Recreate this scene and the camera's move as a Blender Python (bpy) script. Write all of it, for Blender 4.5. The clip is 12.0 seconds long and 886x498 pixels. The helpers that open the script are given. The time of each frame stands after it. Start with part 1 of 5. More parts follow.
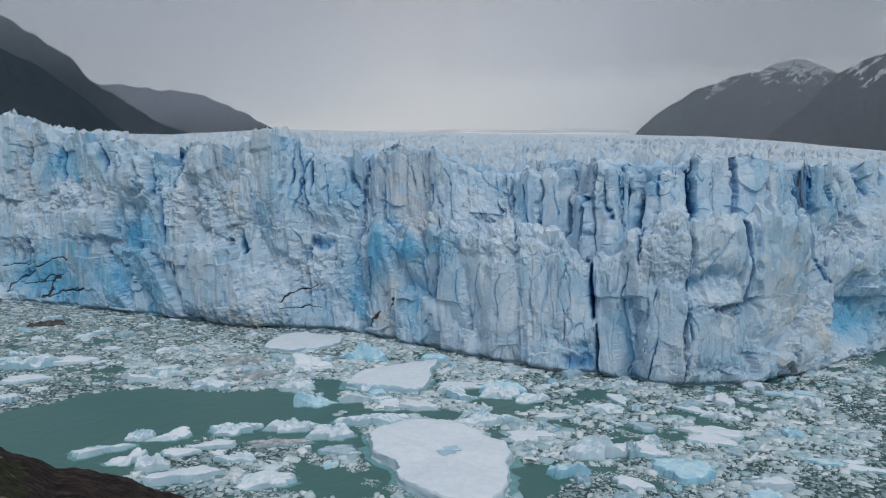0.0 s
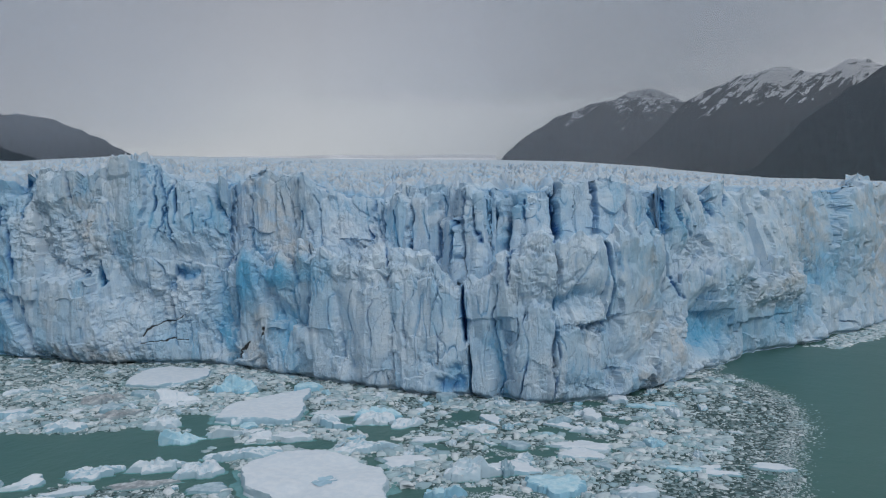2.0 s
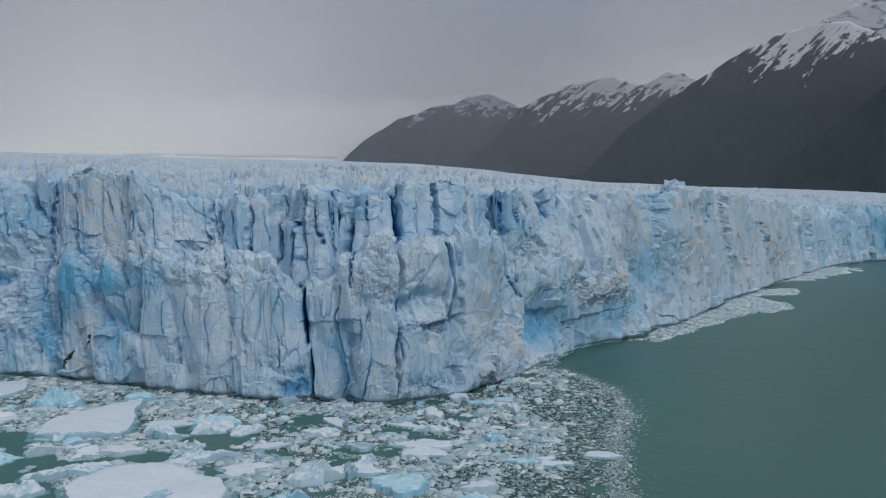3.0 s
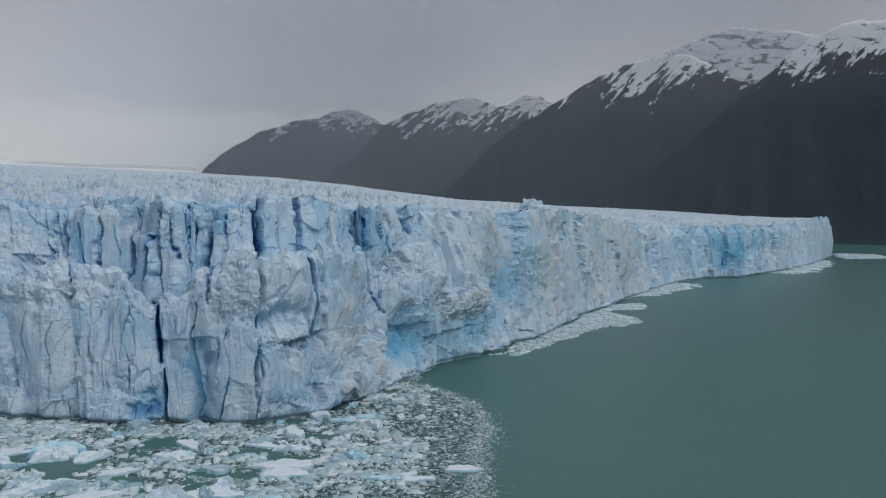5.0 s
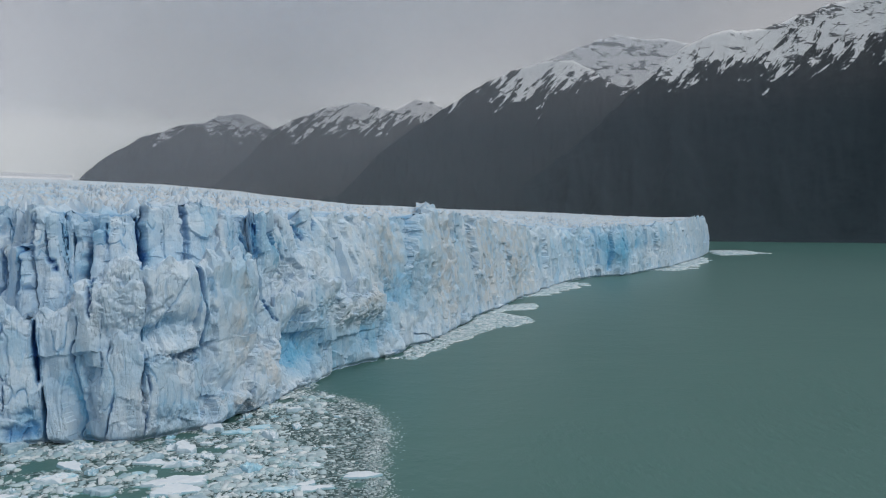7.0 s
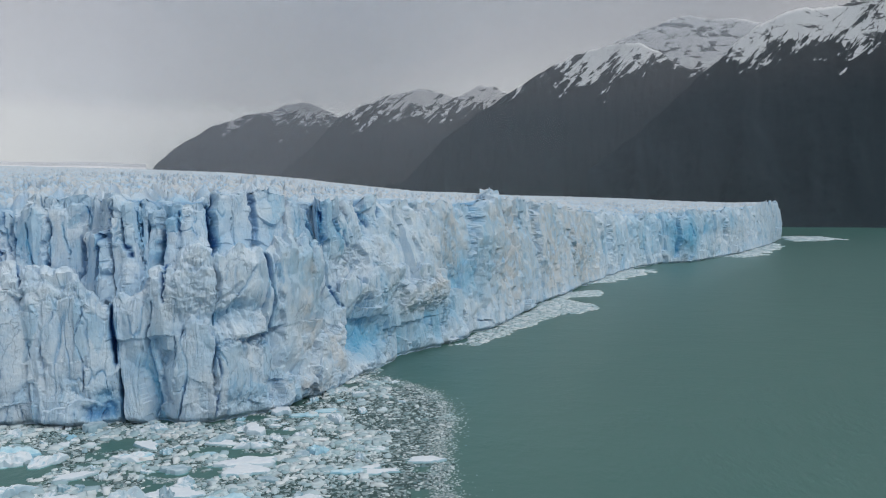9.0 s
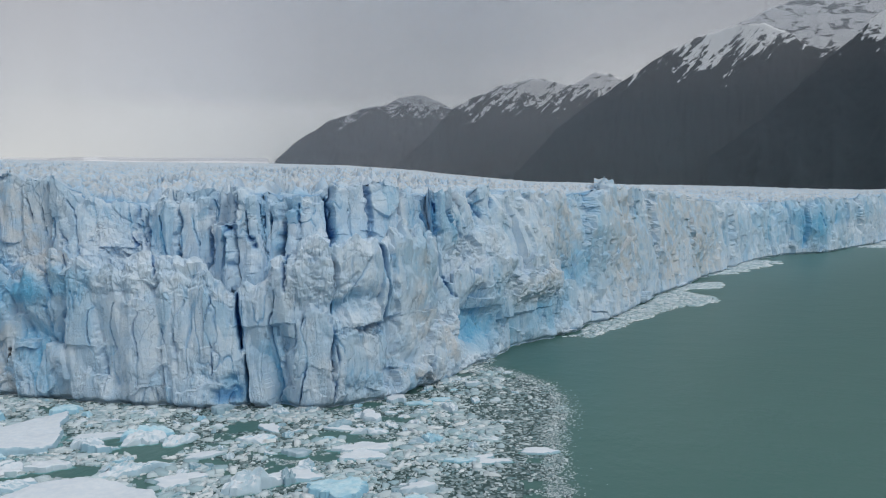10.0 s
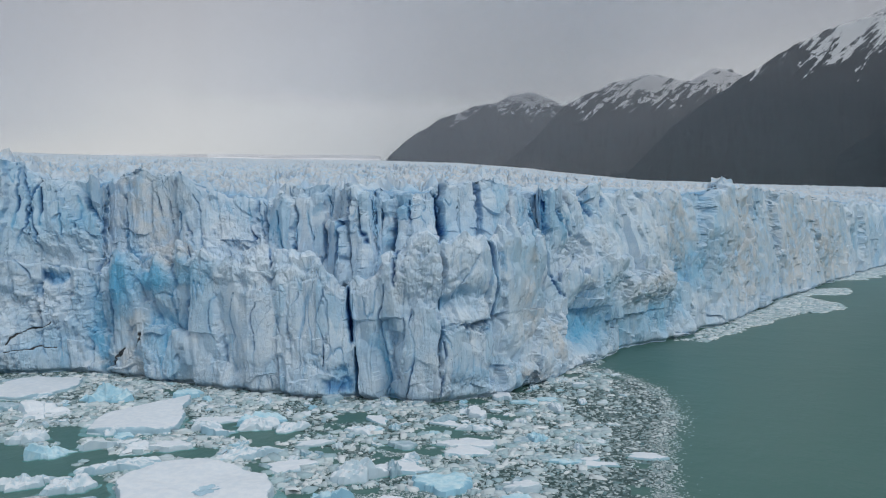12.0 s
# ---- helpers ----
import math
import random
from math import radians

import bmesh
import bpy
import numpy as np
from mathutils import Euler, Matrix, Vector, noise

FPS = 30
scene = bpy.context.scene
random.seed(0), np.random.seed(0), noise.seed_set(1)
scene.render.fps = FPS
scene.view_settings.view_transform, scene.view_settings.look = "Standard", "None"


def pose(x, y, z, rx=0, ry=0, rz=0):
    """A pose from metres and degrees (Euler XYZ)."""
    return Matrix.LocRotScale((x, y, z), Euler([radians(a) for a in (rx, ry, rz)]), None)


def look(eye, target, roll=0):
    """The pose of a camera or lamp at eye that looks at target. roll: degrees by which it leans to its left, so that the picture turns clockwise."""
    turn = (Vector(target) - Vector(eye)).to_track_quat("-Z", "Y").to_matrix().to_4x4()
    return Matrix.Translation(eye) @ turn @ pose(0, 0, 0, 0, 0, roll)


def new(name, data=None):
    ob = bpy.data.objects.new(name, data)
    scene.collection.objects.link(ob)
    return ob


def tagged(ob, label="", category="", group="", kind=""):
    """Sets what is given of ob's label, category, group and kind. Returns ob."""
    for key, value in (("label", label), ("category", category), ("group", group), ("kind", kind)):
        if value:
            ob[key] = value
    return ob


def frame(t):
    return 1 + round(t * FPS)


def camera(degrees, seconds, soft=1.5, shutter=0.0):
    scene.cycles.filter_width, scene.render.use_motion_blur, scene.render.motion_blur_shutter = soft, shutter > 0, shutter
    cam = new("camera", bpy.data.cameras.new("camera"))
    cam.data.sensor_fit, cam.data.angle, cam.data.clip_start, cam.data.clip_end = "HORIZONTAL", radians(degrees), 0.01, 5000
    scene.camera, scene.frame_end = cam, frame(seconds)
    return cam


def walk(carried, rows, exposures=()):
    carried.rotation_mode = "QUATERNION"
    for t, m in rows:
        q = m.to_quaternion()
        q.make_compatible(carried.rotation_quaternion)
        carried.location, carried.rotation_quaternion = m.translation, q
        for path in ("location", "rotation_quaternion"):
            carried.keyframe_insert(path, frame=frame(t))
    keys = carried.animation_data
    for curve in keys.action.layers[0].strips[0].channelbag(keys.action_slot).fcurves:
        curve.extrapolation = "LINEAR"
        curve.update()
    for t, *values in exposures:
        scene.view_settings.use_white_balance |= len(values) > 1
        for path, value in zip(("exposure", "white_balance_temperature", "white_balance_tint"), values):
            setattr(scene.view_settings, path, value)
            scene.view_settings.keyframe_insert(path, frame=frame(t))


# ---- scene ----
EYE = 68.0                     # the lookout stands 68 m above the lake


def view(yaw, pitch, roll):
    """A camera pose at the lookout: yaw to the left of +y, pitch up, roll to the left, in degrees."""
    return pose(0, 0, EYE, 90 + pitch, 0, yaw) @ pose(0, 0, 0, 0, 0, roll)


cam = camera(57.59, 12.0, soft=1.1)
PATH = [
    (0.0, 32.09, -5.42, 0.31),
    (0.5, 32.01, -4.80, 0.01),
    (1.0, 32.02, -4.30, -0.32),
    (1.5, 30.94, -3.47, -0.50),
    (1.7, 28.16, -3.52, -0.48),
    (2.0, 22.96, -3.63, -0.28),
    (2.5, 16.11, -3.68, -0.04),
    (3.0, 11.78, -3.54, 0.14),
    (3.2, 10.17, -3.20, 0.36),
    (4.8, 3.09, -2.33, 1.13),
    (5.0, 2.09, -2.32, 1.01),
    (5.5, 0.01, -2.15, 0.70),
    (6.0, -2.95, -2.03, 0.64),
    (6.5, -4.90, -1.91, 0.21),
    (6.7, -5.48, -1.86, 0.07),
    (8.3, -3.54, -2.80, -0.22),
    (8.5, -2.92, -2.80, -0.24),
    (9.0, -0.91, -2.90, -0.21),
    (9.5, 3.57, -3.48, -0.52),
    (10.0, 7.12, -3.50, -0.70),
    (10.5, 9.08, -3.49, -0.59),
    (11.0, 10.95, -3.39, -0.20),
    (11.5, 12.22, -3.34, -0.15),
    (12.0, 14.83, -3.61, -0.10),
]
EXPOSURE = [(0.0, -0.11, 6500, 10), (1.0, -0.11, 6500, 10), (1.5, -0.19, 6450, 10), (2.0, -0.26, 6400, 10), (3.0, -0.28, 6400, 10), (5.0, -0.23, 6520, 10),
            (6.0, -0.20, 6650, 10), (6.5, -0.06, 6740, 10), (8.5, 0.11, 6750, 10), (10.0, 0.03, 6700, 10), (12.0, 0.01, 6650, 10)]
walk(cam, [(t, view(*a)) for t, *a in PATH], EXPOSURE)

# ---- light ----
SUN_AZ, SUN_EL = -128.0, 46.0   # bearing to the left of +y, and height, of the brightest part of the cloud


def build_world():
    w = bpy.data.worlds.new("overcast")
    scene.world = w
    w.use_nodes = True
    nt = w.node_tree
    nt.nodes.clear()
    out = nt.nodes.new("ShaderNodeOutputWorld")
    add = nt.nodes.new("ShaderNodeAddShader")
    bg1 = nt.nodes.new("ShaderNodeBackground")
    bg2 = nt.nodes.new("ShaderNodeBackground")
    sky = nt.nodes.new("ShaderNodeTexSky")
    sky.sky_type = "NISHITA"
    sky.sun_disc = False
    sky.sun_elevation = radians(SUN_EL)
    sky.sun_rotation = radians(-SUN_AZ)
    nt.links.new(sky.outputs[0], bg1.inputs[0])
    bg1.inputs[1].default_value = 0.015
    tc = nt.nodes.new("ShaderNodeTexCoord")
    sep = nt.nodes.new("ShaderNodeSeparateXYZ")
    nt.links.new(tc.outputs["Generated"], sep.inputs[0])
    # soft cloud structure shifts the height at which the deck is read
    mp = nt.nodes.new("ShaderNodeMapping")
    mp.inputs["Scale"].default_value = (1.6, 1.6, 2.2)
    nt.links.new(tc.outputs["Generated"], mp.inputs[0])
    nz = nt.nodes.new("ShaderNodeTexNoise")
    nz.inputs["Scale"].default_value = 1.7
    nz.inputs["Detail"].default_value = 2.0
    nz.inputs["Roughness"].default_value = 0.45
    nt.links.new(mp.outputs[0], nz.inputs["Vector"])
    ma = nt.nodes.new("ShaderNodeMath")
    ma.operation = "MULTIPLY_ADD"
    ma.inputs[1].default_value = 0.06
    ma.inputs[2].default_value = -0.03
    nt.links.new(nz.outputs[0], ma.inputs[0])
    # the cloud is thin over the icefield (+y, a little to the left) and thicker to both sides
    dp = nt.nodes.new("ShaderNodeVectorMath")
    dp.operation = "DOT_PRODUCT"
    dp.inputs[1].default_value = (-0.18, 0.975, 0.12)
    nt.links.new(tc.outputs["Generated"], dp.inputs[0])
    mr = nt.nodes.new("ShaderNodeMapRange")
    mr.inputs["From Min"].default_value = 0.72
    mr.inputs["From Max"].default_value = 1.0
    mr.inputs["To Min"].default_value = 0.16
    mr.inputs["To Max"].default_value = -0.06
    nt.links.new(dp.outputs["Value"], mr.inputs[0])
    s1 = nt.nodes.new("ShaderNodeMath")
    nt.links.new(sep.outputs[2], s1.inputs[0])
    nt.links.new(ma.outputs[0], s1.inputs[1])
    s2 = nt.nodes.new("ShaderNodeMath")
    nt.links.new(s1.outputs[0], s2.inputs[0])
    nt.links.new(mr.outputs[0], s2.inputs[1])
    rp = nt.nodes.new("ShaderNodeValToRGB")
    rp.color_ramp.interpolation = "B_SPLINE"
    stops = [(0.0, (0.40, 0.425, 0.465)), (0.05, (0.505, 0.515, 0.54)), (0.10, (0.51, 0.515, 0.535)), (0.21, (0.408, 0.402, 0.416)), (0.34, (0.325, 0.322, 0.336)),
             (0.60, (0.42, 0.44, 0.47)), (1.0, (0.72, 0.75, 0.80))]
    el = rp.color_ramp.elements
    while len(el) < len(stops):
        el.new(0.5)
    for e, (pos, c) in zip(el, stops):
        e.position, e.color = pos, (*c, 1)
    nt.links.new(s2.outputs[0], rp.inputs[0])
    nt.links.new(rp.outputs[0], bg2.inputs[0])
    bg2.inputs[1].default_value = 1.0
    nt.links.new(bg1.outputs[0], add.inputs[0])
    nt.links.new(bg2.outputs[0], add.inputs[1])
    nt.links.new(add.outputs[0], out.inputs[0])


build_world()
sun = new("sun", bpy.data.lights.new("sun", "SUN"))
sun.data.energy, sun.data.angle, sun.data.color = 1.1, radians(18), (1.0, 0.97, 0.93)
a, e = radians(SUN_AZ), radians(SUN_EL)
sun.matrix_world = look((-math.sin(a) * math.cos(e) * 100, math.cos(a) * math.cos(e) * 100, math.sin(e) * 100), (0, 0, 0))


# ---- materials ----
class Nodes:
    """A small builder for node materials."""

    def __init__(self, name):
        self.mat = bpy.data.materials.new(name)
        self.mat.use_nodes = True
        self.nt = self.mat.node_tree
        self.nt.nodes.clear()
        self.out = self.nt.nodes.new("ShaderNodeOutputMaterial")
        self.geo = self.nt.nodes.new("ShaderNodeNewGeometry")
        self.pos = self.geo.outputs["Position"]

    def put(self, socket, value):
        if hasattr(value, "is_linked"):
            self.nt.links.new(value, socket)
        else:
            socket.default_value = value

    def node(self, kind, ins=(), **attrs):
        n = self.nt.nodes.new("ShaderNode" + kind)
        for k, v in attrs.items():
            setattr(n, k, v)
        for k, v in dict(ins).items():
            self.put(n.inputs[k], v)
        return n

    def noise(self, scale, detail=4, rough=0.55, vec=None, stretch=None, dist=0.0):
        vec = vec or self.pos
        if stretch:
            vec = self.node("Mapping", {"Vector": vec, "Scale": stretch}).outputs[0]
        return self.node("TexNoise", {"Vector": vec, "Scale": scale, "Detail": detail, "Roughness": rough, "Distortion": dist}).outputs[0]

    def voronoi(self, scale, feature="F1", vec=None, out=0):
        return self.node("TexVoronoi", {"Vector": vec or self.pos, "Scale": scale}, feature=feature).outputs[out]

    def math(self, op, a, b=0.0, c=0.0, clamp=False):
        return self.node("Math", {0: a, 1: b, 2: c}, operation=op, use_clamp=clamp).outputs[0]

    def step(self, value, lo, hi, to_lo=0.0, to_hi=1.0):
        return self.node("MapRange", {0: value, 1: lo, 2: hi, 3: to_lo, 4: to_hi}, interpolation_type="SMOOTHSTEP").outputs[0]

    def mix(self, fac, a, b):
        n = self.node("Mix", data_type="RGBA")
        self.put(n.inputs[0], fac)
        self.put(n.inputs[6], a if hasattr(a, "is_linked") else (*a, 1))
        self.put(n.inputs[7], b if hasattr(b, "is_linked") else (*b, 1))
        return n.outputs[2]

    def attr(self, name):
        return self.node("Attribute", attribute_name=name).outputs["Fac"]

    def up(self):
        return self.node("SeparateXYZ", {0: self.geo.outputs["Normal"]}).outputs[2]

    def height(self):
        return self.node("SeparateXYZ", {0: self.pos}).outputs[2]

    def bump(self, height, distance=0.2, strength=1.0, normal=None):
        ins = {"Height": height, "Distance": distance, "Strength": strength}
        if normal:
            ins["Normal"] = normal
        return self.node("Bump", ins).outputs[0]

    def surface(self, color, rough=0.6, spec=0.3, normal=None, **more):
        ins = {"Base Color": color if hasattr(color, "is_linked") else (*color, 1), "Roughness": rough, "Specular IOR Level": spec}
        if normal:
            ins["Normal"] = normal
        ins.update(more)
        b = self.node("BsdfPrincipled", ins)
        self.nt.links.new(b.outputs[0], self.out.inputs[0])
        return self.mat


def ice_material():
    n = Nodes("glacier_ice")
    blue, dirt, recess_shade = n.attr("blue"), n.attr("dirt"), n.attr("recess_shade")
    big = n.noise(0.028, 3, 0.5)
    mid = n.noise(0.16, 5, 0.6)
    fine = n.noise(1.1, 4, 0.6)
    streak = n.noise(0.35, 4, 0.6, stretch=(1, 1, 0.22))
    pale = n.mix(n.step(mid, 0.35, 0.7), (0.46, 0.625, 0.775), (0.63, 0.745, 0.84))
    b = n.math("ADD", blue, n.math("MULTIPLY", n.step(big, 0.48, 0.70), 0.32))
    b = n.math("ADD", b, n.math("MULTIPLY", n.step(streak, 0.5, 0.75), 0.20))
    b = n.math("MULTIPLY", b, n.step(mid, 0.15, 0.6, 0.6, 1.0), clamp=True)
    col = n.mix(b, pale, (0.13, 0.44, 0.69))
    grey = n.step(n.noise(0.05, 4, 0.6, stretch=(1, 1, 0.5)), 0.50, 0.72, 0.0, 0.35)
    col = n.mix(grey, col, (0.52, 0.59, 0.645))
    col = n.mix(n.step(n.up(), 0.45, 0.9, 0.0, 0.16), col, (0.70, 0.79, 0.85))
    # shade of cracks and hollows put into the colour as dark blue
    col = n.mix(recess_shade, col, (0.02, 0.13, 0.38))
    tan = n.mix(n.step(fine, 0.3, 0.7), (0.40, 0.38, 0.35), (0.60, 0.58, 0.55))
    col = n.mix(n.math("MULTIPLY", n.math("MULTIPLY", dirt, 0.5), n.step(mid, 0.35, 0.6), clamp=True), col, tan)
    col = n.mix(n.step(n.attr("grit"), 0.3, 0.8), col, (0.03, 0.035, 0.04))
    # hairline fractures, mostly upright
    bent = n.node("VectorMath", {0: n.pos, 1: n.node("VectorMath", {0: n.node("TexNoise", {"Vector": n.pos, "Scale": 0.22, "Detail": 3.0}).outputs["Color"], 1: (5.0, 5.0, 5.0)}, operation="MULTIPLY").outputs[0]}, operation="ADD").outputs[0]
    tall = n.node("Mapping", {"Vector": bent, "Scale": (1, 1, 0.30)}).outputs[0]
    hair = n.step(n.voronoi(0.26, "DISTANCE_TO_EDGE", tall), 0.0, 0.04, 1.0, 0.0)
    crackle = n.math("MULTIPLY", hair, n.step(n.noise(0.07, 3), 0.48, 0.62, 0.0, 0.42))
    col = n.mix(crackle, col, (0.10, 0.22, 0.36))
    # pinholes and specks of rock dust
    spk = n.step(n.voronoi(0.8), 0.08, 0.14, 0.9, 0.0)
    col = n.mix(n.math("MULTIPLY", spk, n.step(n.noise(0.12, 2), 0.54, 0.66)), col, (0.10, 0.12, 0.14))
    grain = n.noise(1.6, 5, 0.7, stretch=(1, 1, 0.55))
    col = n.mix(n.step(grain, 0.52, 0.74, 0.0, 0.22), col, (0.26, 0.40, 0.54))
    col = n.mix(n.step(grain, 0.46, 0.28, 0.0, 0.40), col, (0.80, 0.85, 0.89))
    h = n.math("ADD", n.math("MULTIPLY", fine, 0.7), n.noise(2.6, 4, 0.65, stretch=(1, 1, 0.4)))
    h = n.math("SUBTRACT", h, crackle)
    return n.surface(col, 0.5, 0.4, n.bump(h, 0.4, 0.85))


def floe_material(name, lo, hi, blue):
    n = Nodes(name)
    m = n.noise(0.5, 5, 0.6)
    col = n.mix(n.step(m, 0.35, 0.68), lo, hi)
    rnd = n.node("ObjectInfo").outputs["Random"]
    # flanks: blue ice, with the shade of steep sides put into the colour
    side = n.step(n.up(), 0.35, 0.88, 0.9, 0.0)
    col = n.mix(n.math("MULTIPLY", side, n.step(rnd, 0.0, 1.0, 0.5, 1.0)), col, blue)
    wet = n.step(n.height(), 0.0, 0.5, 0.7, 0.0)
    col = n.mix(wet, col, (0.22, 0.42, 0.46))
    h = n.math("ADD", n.math("MULTIPLY", n.noise(2.6, 5, 0.6), 0.4), n.noise(0.45, 3))
    return n.surface(col, 0.6, 0.3, n.bump(h, 0.3, 0.5))


def brash_material(name, lo, hi):
    n = Nodes(name)
    rnd = n.geo.outputs["Random Per Island"]
    col = n.mix(n.math("POWER", rnd, 1.2), lo, hi)
    col = n.mix(n.step(n.noise(0.06, 3), 0.5, 0.7, 0, 0.35), col, (0.40, 0.60, 0.66))
    return n.surface(col, 0.6, 0.3, n.bump(n.noise(2.5, 4), 0.3, 0.6))


def water_material():
    n = Nodes("lake_water")
    big = n.noise(0.006, 4, 0.55)
    col = n.mix(big, (0.046, 0.126, 0.116), (0.066, 0.156, 0.141))
    w1 = n.noise(0.35, 4, 0.6, stretch=(1.0, 0.55, 1.0))
    w2 = n.noise(0.05, 3, 0.5)
    h = n.math("MULTIPLY", w1, n.step(w2, 0.35, 0.7, 0.3, 1.0))
    return n.surface(col, 0.34, 0.35, n.bump(h, 0.5, 0.5), IOR=1.33)


def slush_material():
    n = Nodes("slush_ice")
    c1 = n.voronoi(0.75)
    c2 = n.voronoi(0.35)
    rnd = n.node("TexVoronoi", {"Vector": n.pos, "Scale": 0.75}).outputs["Color"]
    bits = n.step(c1, 0.30, 0.52, 1.0, 0.0)
    big = n.step(c2, 0.22, 0.40, 1.0, 0.0)
    patch = n.noise(0.045, 4, 0.6)
    water = n.mix(n.noise(0.3, 3), (0.015, 0.048, 0.048), (0.038, 0.085, 0.085))
    lum = n.node("RGBToBW", {0: rnd}).outputs[0]
    icecol = n.mix(lum, (0.17, 0.27, 0.29), (0.50, 0.60, 0.63))
    f = n.math("MAXIMUM", bits, big)
    f = n.math("MULTIPLY", f, n.step(patch, 0.25, 0.6, 0.15, 0.8))
    col = n.mix(f, water, icecol)
    return n.surface(col, 0.55, 0.3, n.bump(f, 0.15, 0.6))


def rock_material(name, lo, hi):
    n = Nodes(name)
    a = n.noise(0.35, 6, 0.65)
    b = n.noise(3.0, 5, 0.7)
    c = n.noise(0.9, 5, 0.7, stretch=(1.0, 1.0, 2.5))
    col = n.mix(n.step(a, 0.35, 0.68), lo, hi)
    col = n.mix(n.step(c, 0.50, 0.66, 0, 0.75), col, (0.10, 0.075, 0.064))
    col = n.mix(n.step(c, 0.46, 0.34, 0, 0.6), col, (0.010, 0.007, 0.007))
    col = n.mix(n.step(b, 0.60, 0.72, 0, 0.5), col, (0.11, 0.09, 0.08))
    # joints in the rock
    bent = n.node("VectorMath", {0: n.pos, 1: n.node("VectorMath", {0: n.node("TexNoise", {"Vector": n.pos, "Scale": 0.5, "Detail": 4.0}).outputs["Color"], 1: (2.5, 2.5, 2.5)}, operation="MULTIPLY").outputs[0]}, operation="ADD").outputs[0]
    joint = n.step(n.voronoi(0.22, "DISTANCE_TO_EDGE", bent), 0.0, 0.035, 1.0, 0.0)
    joint = n.math("MULTIPLY", joint, n.step(a, 0.40, 0.55))
    col = n.mix(joint, col, (0.006, 0.005, 0.005))
    grass = n.step(n.math("MULTIPLY", n.attr("grass"), n.noise(0.8, 5, 0.7)), 0.40, 0.50)
    gcol = n.mix(n.step(n.noise(2.5, 4, 0.7), 0.35, 0.65), (0.010, 0.014, 0.006), (0.055, 0.056, 0.020))
    gcol = n.mix(n.step(n.voronoi(0.8), 0.10, 0.16, 0.8, 0.0), gcol, (0.30, 0.29, 0.27))
    col = n.mix(grass, col, gcol)
    h = n.math("SUBTRACT", n.math("ADD", b, n.math("MULTIPLY", c, 2.0)), n.math("MULTIPLY", joint, 1.5))
    return n.surface(col, 0.85, 0.15, n.bump(h, 0.4, 1.0))


def mountain_material(name, snowline, band, rocky=0.5):
    """Dark forest below, bare rock above, snow in leaning gullies that close up with height."""
    n = Nodes(name)
    z = n.height()
    wob = n.noise(0.0045, 5, 0.6)
    lean = n.node("Mapping", {"Vector": n.pos, "Rotation": (0.0, radians(-44), 0.0)}).outputs[0]
    lean = n.node("Mapping", {"Vector": lean, "Scale": (1.0, 1.0, 0.23)}).outputs[0]
    streak = n.noise(0.040, 6, 0.66, vec=lean, dist=0.4)
    rise = n.math("DIVIDE", n.math("SUBTRACT", z, snowline), band)
    s = n.math("MULTIPLY_ADD", n.math("SUBTRACT", wob, 0.5), 2.2, rise)
    s = n.math("MULTIPLY_ADD", n.math("SUBTRACT", streak, 0.5), 3.6, s)
    snow = n.step(s, 0.40, 0.50)
    bands = n.node("Mapping", {"Vector": n.pos, "Rotation": (0.0, radians(-10), 0.0)}).outputs[0]
    bands = n.node("Mapping", {"Vector": bands, "Scale": (1.0, 1.0, 3.2)}).outputs[0]
    bare = n.step(n.noise(0.013, 6, 0.68, vec=bands, dist=0.5), rocky, rocky + 0.035)
    bare = n.math("MAXIMUM", bare, n.step(n.noise(0.05, 5, 0.7, vec=lean), 0.60, 0.66, 0.0, 0.8))
    snow = n.math("MULTIPLY", snow, n.math("SUBTRACT", 1.0, n.math("MULTIPLY", bare, 0.9)))
    forest = n.mix(n.noise(0.008, 5, 0.6), (0.012, 0.024, 0.033), (0.028, 0.043, 0.056))
    rock = n.mix(n.noise(0.02, 6, 0.65), (0.045, 0.050, 0.056), (0.085, 0.090, 0.098))
    col = n.mix(n.step(rise, -1.0, 0.8), forest, rock)
    col = n.mix(snow, col, (0.76, 0.78, 0.81))
    return n.surface(col, 0.9, 0.05, n.bump(n.noise(0.02, 5, 0.6), 12.0, 0.45))


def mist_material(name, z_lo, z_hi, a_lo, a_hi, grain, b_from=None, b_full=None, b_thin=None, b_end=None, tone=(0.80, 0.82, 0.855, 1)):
    """Cloud and distance haze painted into a translucent sheet: thicker with height, with soft edges."""
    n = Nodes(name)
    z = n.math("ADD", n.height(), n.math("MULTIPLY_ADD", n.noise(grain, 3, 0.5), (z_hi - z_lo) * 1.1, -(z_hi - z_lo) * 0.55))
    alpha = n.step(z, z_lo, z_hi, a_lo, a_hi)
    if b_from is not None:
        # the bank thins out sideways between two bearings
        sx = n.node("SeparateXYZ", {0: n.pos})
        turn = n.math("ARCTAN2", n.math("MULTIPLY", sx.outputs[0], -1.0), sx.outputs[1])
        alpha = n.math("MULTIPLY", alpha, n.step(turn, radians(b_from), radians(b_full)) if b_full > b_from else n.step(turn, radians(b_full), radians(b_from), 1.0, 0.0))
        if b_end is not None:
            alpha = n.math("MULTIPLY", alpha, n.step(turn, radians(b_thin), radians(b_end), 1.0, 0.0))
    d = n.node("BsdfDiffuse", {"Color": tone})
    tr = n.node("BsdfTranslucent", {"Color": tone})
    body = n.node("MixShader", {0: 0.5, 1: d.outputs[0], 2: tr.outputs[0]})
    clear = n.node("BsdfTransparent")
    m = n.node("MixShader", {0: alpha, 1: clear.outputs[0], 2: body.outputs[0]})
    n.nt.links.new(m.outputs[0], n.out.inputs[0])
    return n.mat


